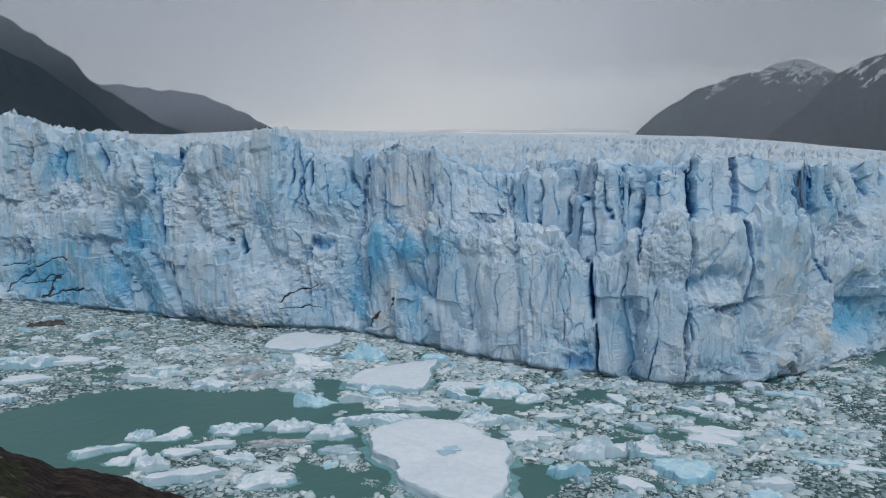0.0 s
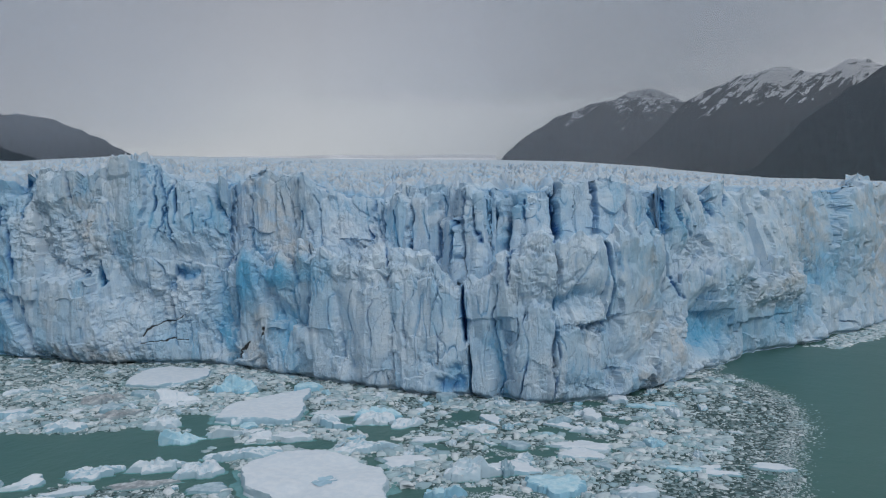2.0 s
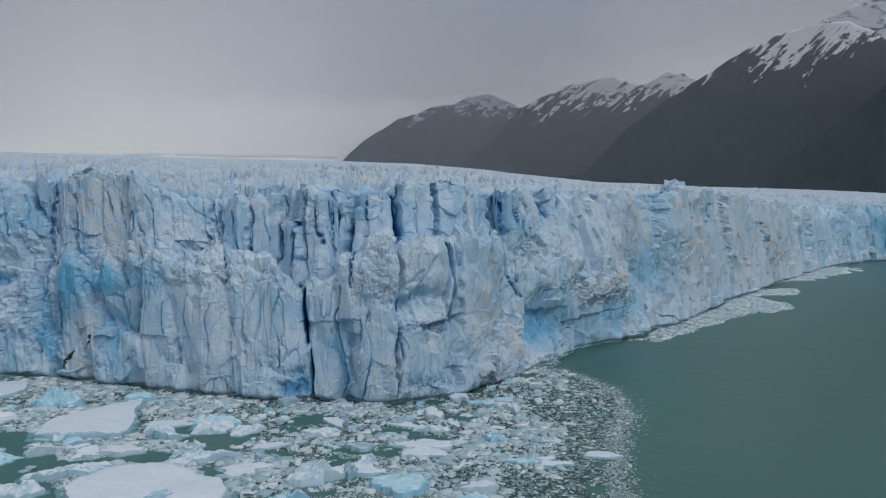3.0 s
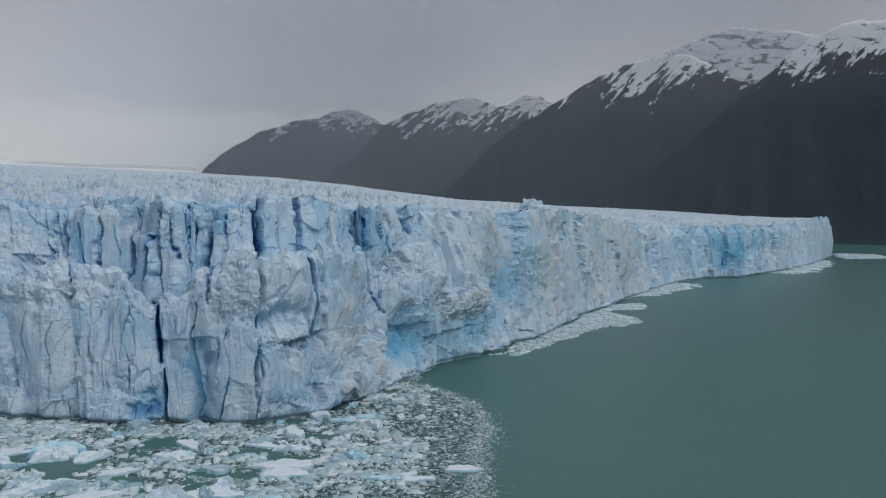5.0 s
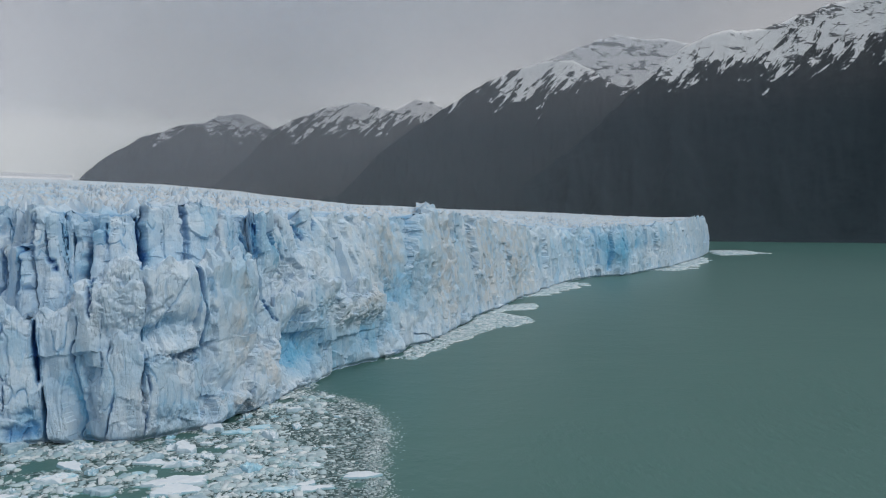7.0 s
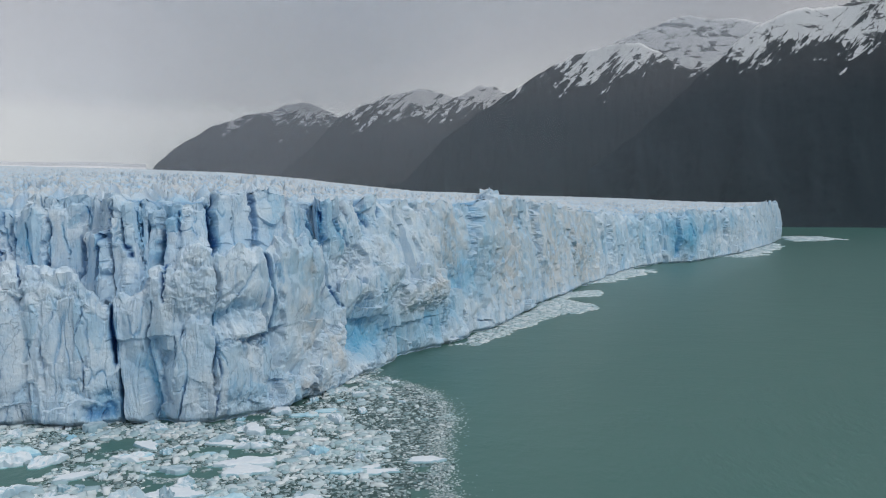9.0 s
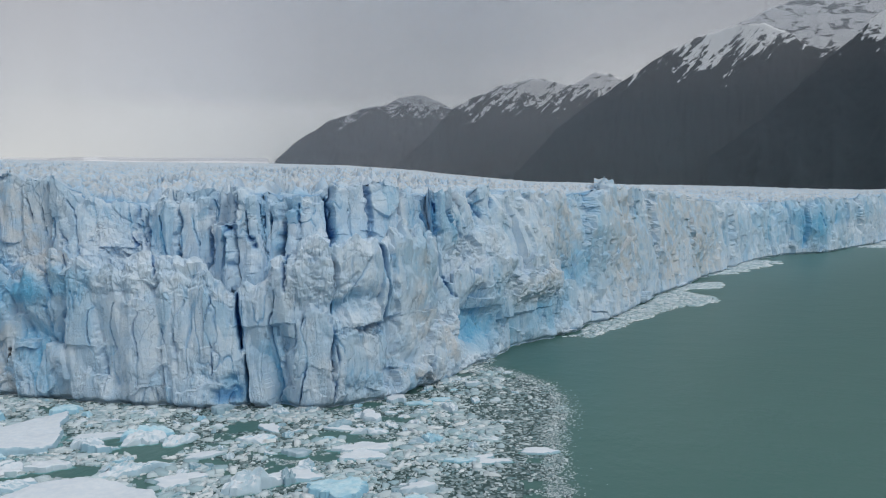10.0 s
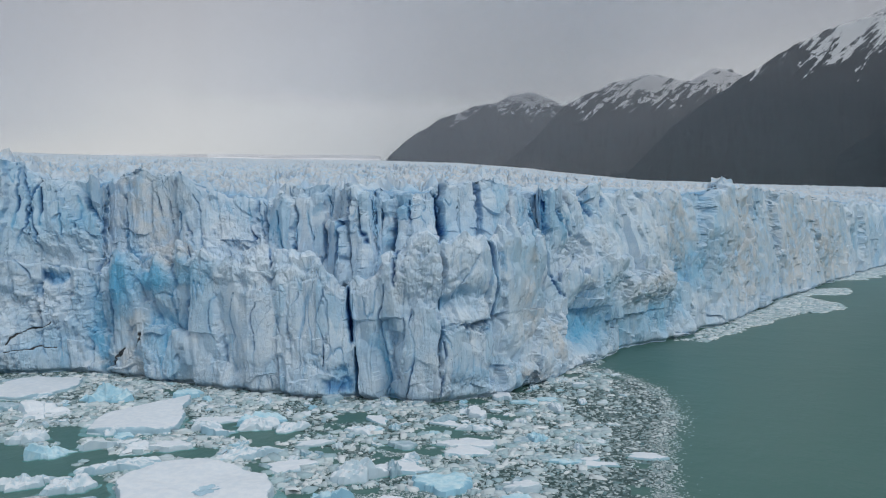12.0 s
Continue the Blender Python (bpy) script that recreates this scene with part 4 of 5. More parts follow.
    for name, sl, label in (("front_wall", slice(0, split + 1), "fractured blue-white ice wall with open cracks"),
                            ("side_wall", slice(split, n), "long receding ice wall, grey-white and blue")):
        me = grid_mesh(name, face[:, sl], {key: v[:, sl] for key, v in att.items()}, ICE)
        shade_flat(me)
        part(name, me, thing, label)

    # the surface behind the crest
    m = 300
    edge = face[-1, ::2]
    br = br[::2]
    n = len(edge)
    eb = np.degrees(np.arctan2(-edge[:, 0], edge[:, 1]))
    er = np.hypot(edge[:, 0], edge[:, 1])
    eb = np.where(eb < -23.4, -23.4, eb)
    far = np.maximum(curve(REACH, eb), er + 250)
    ee = np.degrees(np.arctan2(curve(CREST, br) - EYE, er))
    es = np.maximum(curve(SKYLINE, eb), ee)
    k = (1.0145 ** np.arange(m) - 1) / (1.0145 ** (m - 1) - 1)
    r = er[None] + (far - er)[None] * k[:, None]
    g = 1 - np.exp(-(r - er[None]) / np.minimum(620.0, (far - er) * 0.45)[None])
    el = ee[None] + (es - ee)[None] * g / g[-1:]
    top = np.zeros((m, n, 3))
    dirx, diry = -np.sin(np.radians(eb)), np.cos(np.radians(eb))
    top[:, :, 0] = edge[None, :, 0] + dirx[None] * (r - er[None])
    top[:, :, 1] = edge[None, :, 1] + diry[None] * (r - er[None])
    zz = EYE + r * np.tan(np.radians(el))
    xy = top[:, :, :2].reshape(-1, 2)
    x3 = np.concatenate([xy, xy[:, :1] * 0], 1)
    wp = np.stack([fbm(x3 / 40.0, 2, 51), fbm(x3 / 40.0, 2, 52)], 1) * 9
    away = smooth((r - er[None]).ravel(), 0, 30) * (0.45 + 0.55 * smooth((r - er[None]).ravel(), 20, 90))
    tooth = cones((xy + wp) / (6.5, 9.0), 53, 0.9) * (8.0 + 9.0 * smooth((r - er[None]).ravel(), 20, 120)) + cones((xy + wp * 0.5) / (4.2, 5.5), 54, 0.7) * 2.0
    tooth += cones((xy + wp) / (27.0, 34.0), 56, 0.8) * 6.0 + 2.2
    tooth += (facets(np.concatenate([(xy + wp * 0.5) / (4.6, 6.0), xy[:, :1] * 0], 1), 58, 1.5, 0.6, True)[0] - 0.45) * 3.2
    tooth += fbm(x3 / 3.5, 3, 57) * 0.9
    patch = 0.55 + 0.45 * smooth(fbm(x3 / 160.0, 3, 55), -0.3, 0.4)
    tooth = (tooth - 14.0) * patch * 0.92 * (0.35 + 0.65 * smooth(-(r.ravel()), -2600, -500))
    lift = edge[None, :, 2] - EYE - er[None] * np.tan(np.radians(ee))[None]
    lift = (lift * np.exp(-(r - er[None]) / 9.0)).ravel()
    away *= np.repeat((0.62 + 0.38 * smooth(eb, 2.0, 10.0))[None], m, 0).ravel()
    top[:, :, 2] = zz + (lift + away * (tooth - 1.0)).reshape(m, n)
    top[0] = edge
    top[-1, :, 2] = -5
    # hollows between seracs: bluer ice, with their shadow put into the colour
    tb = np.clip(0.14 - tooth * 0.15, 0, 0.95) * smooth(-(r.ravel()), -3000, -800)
    tatt = {"blue": tb.reshape(m, n), "recess_shade": np.clip(tb - 0.45, 0, 1).reshape(m, n) * 0.8, "dirt": np.repeat(smooth(k, 0.78, 0.95)[:, None], n, 1) * smooth(-np.abs(eb - 9), -9, -4)[None] * 1.3 + 1.1 * smooth(k, 0.005, 0.06)[:, None], "grit": tb.reshape(m, n) * 0}

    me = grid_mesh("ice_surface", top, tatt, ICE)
    shade_flat(me)
    part("ice_surface", me, thing, "jagged field of seracs and crevasses")
    return thing


glacier_ice = glacier()


# ---- mountains ----
def ridge_mesh(name, sky, near, far_r, seed, rough, material, foot=0.0):
    """A mountain side that climbs from its foot to a skyline given as (bearing, elevation) rows."""
    t = np.array(sorted(sky), float)
    n, m = 420, 90
    b = np.linspace(t[0, 0], t[-1, 0], n)
    el = np.interp(b, t[:, 0], t[:, 1])
    ker = np.hanning(9)
    ker /= ker.sum()
    el = np.convolve(np.pad(el, 4, mode="edge"), ker, "valid")
    zc = EYE + far_r * np.tan(np.radians(el))
    pts = np.zeros((m, n, 3))
    v = np.concatenate([np.linspace(0, 1, m - 12), 1 + np.linspace(0.02, 0.6, 12)])
    for i, vv in enumerate(v):
        r = near + (far_r - near) * vv
        up = vv ** 1.25 if vv <= 1 else 1 - (vv - 1) * 0.9
        x, y = -np.sin(np.radians(b)) * r, np.cos(np.radians(b)) * r
        q = np.stack([x, y, b * 0 + seed * 7.7], 1)
        rel = np.abs(fbm(q / (330.0, 330.0, 1), 5, seed, 0.55))
        spur = np.abs(vnoise(np.stack([b / 2.2, b * 0 + vv * 0.8, b * 0], 1), seed + 5))
        h = foot + (zc - foot) * up - rough * (rel * 0.8 + spur * 0.7) * 4 * min(vv, 1) * max(1 - vv, 0.012)
        h += fbm(q / (45.0, 45.0, 1), 3, seed + 3) * rough * 0.10 * min(1, vv * 3)
        pts[i, :, 0], pts[i, :, 1], pts[i, :, 2] = x, y, h
    pts[0, :, 2] = -4
    me = grid_mesh(name, pts, material=material)
    shade_smooth(me)
    return me


def mountain(label, sky, near, far_r, seed, rough, material):
    ob = new("mountain", ridge_mesh("mountain", sky, near, far_r, seed, rough, material))
    return tagged(ob, label, "mountain", kind="structure")


M_FAR = mountain_material("far_slope", 495, 170, 0.55)
M_MID = mountain_material("mid_slope", 480, 170, 0.57)
M_NEAR = mountain_material("near_slope", 585, 190, 0.58)
M_BOWL = mountain_material("bowl_slope", 530, 210, 0.54)
M_GREAT = mountain_material("great_slope", 610, 190, 0.56)
M_LEFT = mountain_material("west_slope", 700, 90)

mountain("dark far ridge with streaks of snow under cloud",
         [(18.95, 2.2), (18.8, 2.73), (18.38, 3.18), (17.06, 4.32), (14.96, 5.57), (12.75, 6.38), (11.26, 6.64), (9.93, 7.21), (8.79, 7.42), (7.64, 7.1), (6.49, 6.43), (4.0, 6.3), (-3.9, 6.0)],
         4150, 4750, 3, 60, M_FAR)
mountain("dark forested ridge with snow along its crest",
         [(12.4, 1.6), (10.96, 2.05), (8.26, 4.32), (6.49, 6.24), (5.12, 6.99), (2.75, 7.94), (0.77, 8.34), (-0.42, 8.12), (-2.01, 7.84), (-3.61, 8.65), (-4.8, 8.33), (-5.8, 7.7), (-7.9, 7.2), (-11.8, 7.0)],
         3700, 4050, 4, 60, M_MID)
mountain("snowy mountain bowl fading into the cloud",
         [(-8.0, 8.0), (-9.94, 9.4), (-11.89, 10.63), (-13.43, 11.55), (-14.76, 12.0), (-15.71, 12.18), (-16.83, 12.63), (-17.76, 12.79), (-19.05, 12.42), (-20.5, 12.32), (-22.29, 11.91), (-24.04, 11.28), (-27, 10.0)],
         3590, 3850, 7, 60, M_BOWL)
mountain("steep dark mountain with snow gullies near its top",
         [(4.0, 1.38), (2.02, 1.86), (-1.2, 5.03), (-3.6, 6.71), (-5.0, 7.63), (-6.79, 8.7), (-8.37, 9.66), (-10.33, 10.53), (-11.89, 10.93), (-13.43, 11.25), (-14.58, 11.05), (-15.72, 10.45), (-16.85, 9.69), (-18.72, 8.94), (-21.28, 7.48)],
         3290, 3550, 5, 70, M_NEAR)
mountain("great dark mountain with broad snowfields rising into cloud",
         [(-11.1, 2.6), (-13.46, 4.31), (-16.5, 6.93), (-18.53, 8.91), (-19.62, 9.77), (-20.52, 10.63), (-21.59, 11.39), (-22.64, 11.95), (-23.86, 12.41), (-25.05, 12.59), (-26.4, 12.5), (-27.72, 12.7), (-29.32, 13.2), (-31.43, 13.7), (-34, 14.0), (-42, 14.5), (-55, 12.0), (-75, 9)],
         2960, 3250, 6, 70, M_GREAT)
mountain("dark near mountainside under grey cloud",
         [(53.4, 2.46), (55.2, 4.25), (56.5, 5.09), (58.7, 6.71), (60.5, 7.43), (66, 10.2), (78, 12), (90, 10)],
         1500, 1900, 8, 50, M_LEFT)
mountain("dark mountain shoulder fading into cloud",
         [(49.6, 2.54), (52.1, 3.63), (53.8, 4.67), (55.5, 5.85), (56.6, 7.19), (58.6, 8.41), (60.4, 9.43), (66, 13.5), (78, 15)],
         2150, 2450, 9, 60, M_LEFT)
mountain("distant mountain foot fading into mist",
         [(43.7, 2.95), (45.6, 3.87), (47.0, 4.59), (48.9, 5.21), (51.0, 5.32), (53.4, 5.58), (57.4, 5.74)],
         2700, 3100, 10, 60, M_LEFT)



def far_icefield():
    b = np.linspace(19.2, 46, 60)
    rs = np.linspace(3650, 4850, 14)
    pts = np.zeros((14, 60, 3))
    for i, r in enumerate(rs):
        el = 2.66 + 0.36 * (i / 13) + 0.03 * np.sin(b * 0.9)
        pts[i, :, 0], pts[i, :, 1] = -np.sin(np.radians(b)) * r, np.cos(np.radians(b)) * r
        pts[i, :, 2] = EYE + r * np.tan(np.radians(el - 0.25 * smooth(np.abs(b - 24), 6, 20)))
    me = grid_mesh("snowfield", pts, material=SNOW)
    shade_smooth(me)
    tagged(new("snowfield", me), "distant white icefield under mist", "snowfield", kind="structure")


far_icefield()

# ---- low cloud and haze on the slopes, as translucent sheets ----
def mist_sheet(r, b0, b1, z0, z1, material, label):
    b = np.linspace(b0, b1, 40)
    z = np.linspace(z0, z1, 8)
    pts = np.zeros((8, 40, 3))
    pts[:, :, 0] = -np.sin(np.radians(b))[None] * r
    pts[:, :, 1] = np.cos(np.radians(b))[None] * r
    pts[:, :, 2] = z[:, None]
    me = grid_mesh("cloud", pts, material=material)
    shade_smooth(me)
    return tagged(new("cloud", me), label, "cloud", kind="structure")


# curved sheets between the ranges; their opacity stands in for haze and cloud
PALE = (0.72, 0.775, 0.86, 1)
mist_sheet(2200, -90, 110, 60, 2500, mist_material("low_cloud", 520, 720, 0.0, 0.24, 0.0022, tone=PALE), "grey low cloud hanging over the mountain tops")
mist_sheet(2880, -60, 30, 0, 2500, mist_material("near_haze", 600, 900, 0.18, 0.24, 0.002, -58, -2, 12, 29, tone=(0.66, 0.72, 0.80, 1)), "thin grey haze on the steep slopes")
mist_sheet(3270, -30, 16, 0, 2500, mist_material("valley_haze", 560, 820, 0.06, 0.24, 0.002, -28, -17, 2, 15, tone=PALE), "thin grey haze in the valley between two mountains")
mist_sheet(3570, -30, 20, 0, 2500, mist_material("bowl_haze", 560, 760, 0.06, 0.24, 0.002, -28, -20, 2, 18, tone=PALE), "grey haze before a snowy mountain bowl")
mist_sheet(3680, -14, 33, 60, 2500, mist_material("mid_haze", 450, 600, 0.12, 0.24, 0.002, -12, 1, 16, 32, tone=PALE), "thin grey haze between the ridges")
mist_sheet(4110, -6, 44, 60, 2500, mist_material("far_haze", 460, 640, 0.15, 0.24, 0.002, -4, 7, 24, 43, tone=PALE), "thicker grey haze before the far ridge")
mist_sheet(4140, -6, 44, 60, 2500, mist_material("far_cloud", 500, 620, 0.08, 0.24, 0.003, -4, 7, 24, 43, tone=PALE), "ragged cloud on the far ridge")
mist_sheet(1470, 43, 120, 60, 2500, mist_material("west_veil", 230, 500, 0.03, 0.24, 0.002, 44, 54, tone=PALE), "thin bluish haze on the near western slope")
mist_sheet(1960, 39, 120, 60, 2500, mist_material("west_haze", 230, 440, 0.06, 0.24, 0.002, 40, 54, tone=PALE), "grey haze on the western slopes")
mist_sheet(2600, 31, 120, 60, 2500, mist_material("west_mist", 150, 300, 0.15, 0.24, 0.002, 32, 44, tone=PALE), "pale mist before the distant slopes")
mist_sheet(2650, 31, 120, 60, 2500, mist_material("west_cloud", 170, 320, 0.05, 0.24, 0.003, 32, 44, tone=PALE), "ragged pale cloud before the distant slopes")


# ---- foreground rock ----
def hillside():
    b = np.concatenate([np.linspace(-180, 40, 60), np.linspace(40.2, 75, 290), np.linspace(76, 180, 40)])
    n, m = len(b), 170
    rs = np.concatenate([np.linspace(0.0, 6, 10), np.geomspace(7, 230, m - 10)])
    el = curve(ROCK_EDGE, b)
    pts = np.zeros((m, n, 3))
    crest_r = 62.0
    zc = EYE + crest_r * np.tan(np.radians(el))
    grass = np.zeros((m, n))
    for i, r in enumerate(rs):
        x, y = -np.sin(np.radians(b)) * r, np.cos(np.radians(b)) * r
        q = np.stack([x, y, b * 0 + 2.0], 1)
        inner = (EYE - 1.7) + (zc - (EYE - 1.7)) * np.clip(r / crest_r, 0, 1) ** 0.92
        z = np.where(r <= crest_r, inner, zc - (r - crest_r) * 1.5 - 0.0 * r)
        z = z + (fbm(q / 5.0, 5, 61, 0.6) * 0.34 + np.abs(fbm(q / 2.4, 4, 62)) * 0.22) * smooth(np.array(r), 3, 30) * 0.9
        pts[i, :, 0], pts[i, :, 1], pts[i, :, 2] = x, y, np.maximum(z, -6)
        grass[i] = smooth(b, 58.8, 60.6) * (1 - smooth(b, 66, 72)) * (1 - smooth(np.array(r), 42, 52)) * 1.05
    me = grid_mesh("hillside", pts, {"grass": grass}, ROCK)
    shade_smooth(me)
    tagged(new("ground", me), "dark brown rock slope with a patch of moss", "rock", kind="structure")


ROCK_EDGE = [
    (-180, -30), (-20, -34), (20, -33), (35, -31), (49.86, -21.83), (52.07, -20.95),
    (53.87, -20.21), (55.97, -19.45), (57.32, -18.95), (58.07, -18.85), (58.34, -18.88), (59.3, -18.16),
    (59.94, -17.76), (60.74, -17.5), (61.51, -17.04), (70, -15.5), (100, -14), (140, -20),
    (180, -30),
]
hillside()


# ---- floating ice ----
def floe_mesh(w, l, h, kind, seed, detail=1.0):
    """A floating block: an uneven outline with a worn rim; kind 0 is a flat slab, 1 a lump, 2 a tilted, pointed block."""
    rs = np.random.RandomState(seed)
    na = int(26 + 40 * detail)
    nr = int(5 + 11 * detail)
    a = np.linspace(0, 2 * np.pi, na, endpoint=False)
    ph = rs.rand(6) * 6.28
    rim = 1 + 0.16 * np.sin(2 * a + ph[0]) + 0.13 * np.sin(3 * a + ph[1]) + 0.10 * np.sin(5 * a + ph[2]) + 0.06 * np.sin(9 * a + ph[3]) + 0.05 * rs.randn(na)
    # corners: the outline is broken rather than round
    k = rs.randint(5, 8)
    rim = rim * (1 + 0.22 * np.abs(((a + ph[4]) * k / 6.283) % 1.0 - 0.5) - 0.05)
    prof = [(1.02, -0.35), (1.0, 0.0), (0.97, 0.55), (0.93, 0.86), (0.86, 0.97)] + [(f, 1.0) for f in np.linspace(0.74, 0.0, nr)]
    tilt, ta = (0.0 if kind == 0 else 0.35 if kind == 1 else 0.75), rs.rand() * 6.28
    P = []
    for f, z in prof:
        x, y = np.cos(a) * rim * f, np.sin(a) * rim * f
        P.append(np.stack([x, y, np.full(na, z)], 1))
    P = np.array(P)
    q = P.reshape(-1, 3)
    s3 = np.stack([q[:, 0], q[:, 1], np.full(len(q), seed * 1.7)], 1)
    if kind == 0:
        top = 1 + 0.10 * fbm(s3 * 2.2, 3, seed) + 0.25 * (q[:, 0] * np.cos(ta) + q[:, 1] * np.sin(ta)) * 0.8
    elif kind == 1:
        top = 0.50 + 0.65 * facets(s3 * (1.6, 1.6, 1), seed, 1.7, 0.9, True)[0] + 0.26 * fbm(s3 * (4.2, 4.2, 1), 4, seed, 0.6)
        top *= np.clip(1.35 - 0.55 * np.hypot(q[:, 0], q[:, 1]), 0.45, 1.1)
    else:
        top = 0.20 + 0.65 * facets(s3 * (1.5, 1.5, 1), seed, 1.8, 0.8, True)[0] + 0.12 * fbm(s3 * (3.5, 3.5, 1), 4, seed) + tilt * (q[:, 0] * np.cos(ta) + q[:, 1] * np.sin(ta))
    top = np.clip(top, 0.12, 1.5)
    q[:, 2] = np.where(q[:, 2] > 0, q[:, 2] * top, q[:, 2])
    j = 1 + 0.05 * fbm(np.concatenate([q[:, :2] * 3, q[:, 2:] * 2], 1) + seed, 2, seed)
    q[:, 0] *= w / 2 * j
    q[:, 1] *= l / 2 * j
    q[:, 2] *= h
    m = len(prof)
    faces = []
    for i in range(m - 1):
        for k2 in range(na):
            faces.append((i * na + k2, i * na + (k2 + 1) % na, (i + 1) * na + (k2 + 1) % na, (i + 1) * na + k2))
    return q, faces


FOOT = Nodes("submerged_ice")
FOOT = FOOT.surface(FOOT.mix(FOOT.noise(0.4, 4), (0.07, 0.20, 0.20), (0.20, 0.42, 0.44)), 0.25, 0.4, FOOT.bump(FOOT.noise(0.6, 3), 0.2, 0.3))


def submerged_foot(parent, rim, seed):
    """The pale shelf of ice just under the waterline, a lens round the outline of its floe."""
    n = len(rim)
    s3 = np.concatenate([rim * 0.35, np.full((n, 1), seed * 0.37)], 1)
    grow = 1.10 + 0.10 * vnoise(s3, seed)
    rings = [np.concatenate([rim * g[:, None], np.full((n, 1), z)], 1) for g, z in ((grow * 1.02, -0.25), (grow, 0.055), (grow * 0 + 0.96, 0.085))]
    faces = [(i * n + j, i * n + (j + 1) % n, (i + 1) * n + (j + 1) % n, (i + 1) * n + j) for i in range(2) for j in range(n)]
    me = bpy.data.meshes.new("submerged_foot")
    me.from_pydata(np.concatenate(rings).tolist(), [], faces)
    me.materials.append(FOOT)
    kid = new("submerged_foot", me)
    kid.parent = parent
    tagged(kid, "turquoise foot of ice under the waterline")


def part_mesh(name, co, faces, material, parent, label, angle=32):
    """Some faces of a shape as one part under its thing."""
    used, inv = np.unique(np.array(faces), return_inverse=True)
    me = bpy.data.meshes.new(name)
    me.from_pydata(np.asarray(co)[used].tolist(), [], inv.reshape(-1, 4).tolist())
    me.materials.append(material)
    shade_smooth(me)
    me.set_sharp_from_angle(angle=radians(angle))
    kid = new(name, me)
    kid.parent = parent
    return tagged(kid, label)


def floe(b, r, w, l, h, kind, seed):
    style, shape = divmod(int(kind), 10)
    q, faces = floe_mesh(w, l, h * (1.25, 0.95, 0.8)[shape], shape, seed, 1.0 if w > 12 else 0.4)
    tone = ("white", "clear blue", "grey-blue", "brown-stained grey", "grit-blackened")[style]
    form = ("flat snow-covered ice slab", "lumpy ice block", "tilted pointed ice block")[shape]
    ob = new("ice_floe")
    ob.matrix_world = Matrix.Translation(bearing(b, r, 0.02)) @ pose(0, 0, 0, 0, 0, b)
    na = 66 if w > 12 else 42
    material = (FLOE, FLOE_BLUE, FLOE_GREY, FLOE_DIRTY, FLOE_DARK)[style]
    part_mesh("flank", q, faces[:3 * na], material, ob, "steep wet flank of %s ice" % tone)
    part_mesh("crown", q, faces[3 * na:], material, ob, "worn %s upper side" % tone)
    submerged_foot(ob, q[na:2 * na, :2], seed)
    return tagged(ob, "%s %s floating on the lake" % (tone, form), "ice floe", "floes before the glacier")


FLOES_A = [
    (41.5, 280.4, 14.2, 15.8, 3, 2), (37.7, 292.2, 15.1, 11.8, 4.2, 11), (48.5, 259.9, 11.7, 6.3, 2.1, 1), (52.7, 276.2, 12, 10, 2.5, 2),
    (51.1, 279.1, 9.1, 5.5, 2.1, 1), (55.6, 208.2, 13.1, 7.4, 1.7, 2), (53.1, 214.5, 7.1, 4.7, 1.7, 1), (51.1, 212.4, 9.4, 6, 1.7, 2),
    (54.1, 197.8, 8.1, 5.9, 2.1, 2), (52.5, 191.9, 7.1, 6.4, 2.5, 1), (50.2, 182.2, 14.3, 6.9, 1.5, 0), (50.6, 199.2, 9.2, 4.1, 0.7, 0),
]
FLOES_B = [
    (48.3, 201.9, 9.9, 4.7, 0.9, 0), (46.9, 213.2, 13.5, 6.2, 1.9, 1), (42.8, 211.9, 11.5, 6.7, 2.2, 1), (40.1, 204.9, 10, 9.1, 2.2, 1),
    (37.3, 215.3, 17.4, 6, 2.2, 1), (44, 200.5, 13.4, 4.4, 0.6, 30), (38.3, 237.6, 9.7, 7.3, 2.5, 2), (35.9, 228.8, 9.2, 6.2, 1.7, 2),
    (33.8, 228.5, 11, 6.8, 1.2, 0), (28.8, 215.3, 15.2, 7.5, 2.1, 1), (27.8, 241.4, 10.6, 6.9, 2.5, 1), (41.3, 235.5, 12.4, 7.7, 3.4, 12),
    (42.4, 251.3, 9.5, 7.4, 2.5, 1), (30.1, 252.5, 20.5, 6.9, 0.6, 0), (25.8, 203.6, 10.8, 9.4, 0.7, 0), (30.6, 238.7, 8.7, 6.1, 2.5, 2),
]
FLOES_C = [
    (21.1, 193.6, 13.2, 8, 3.4, 1), (18.4, 196.6, 3.8, 7, 2.5, 21), (22.9, 180.1, 8.1, 7, 3.4, 12), (14.8, 185.1, 15.2, 8.2, 1.8, 10),
    (44.8, 175.4, 13.7, 7.3, 1.7, 1), (59.7, 309.8, 17.8, 9.1, 3.4, 1), (59.9, 289.9, 15.7, 7.2, 0.9, 0), (57.1, 310.5, 16.7, 7.5, 1.2, 0),
    (46.2, 290.7, 12.6, 9.6, 2.5, 31), (45.3, 269.4, 12.7, 6.8, 1.7, 31), (39.6, 192.7, 10, 5.2, 0.7, 20), (46.7, 191.1, 8.5, 4.2, 1.7, 1),
    (37.5, 248.7, 6.1, 4.6, 1.7, 1), (32.6, 286.1, 10.3, 5.2, 1.8, 10), (58.5, 388.4, 15.2, 6.5, 2.2, 41),
]
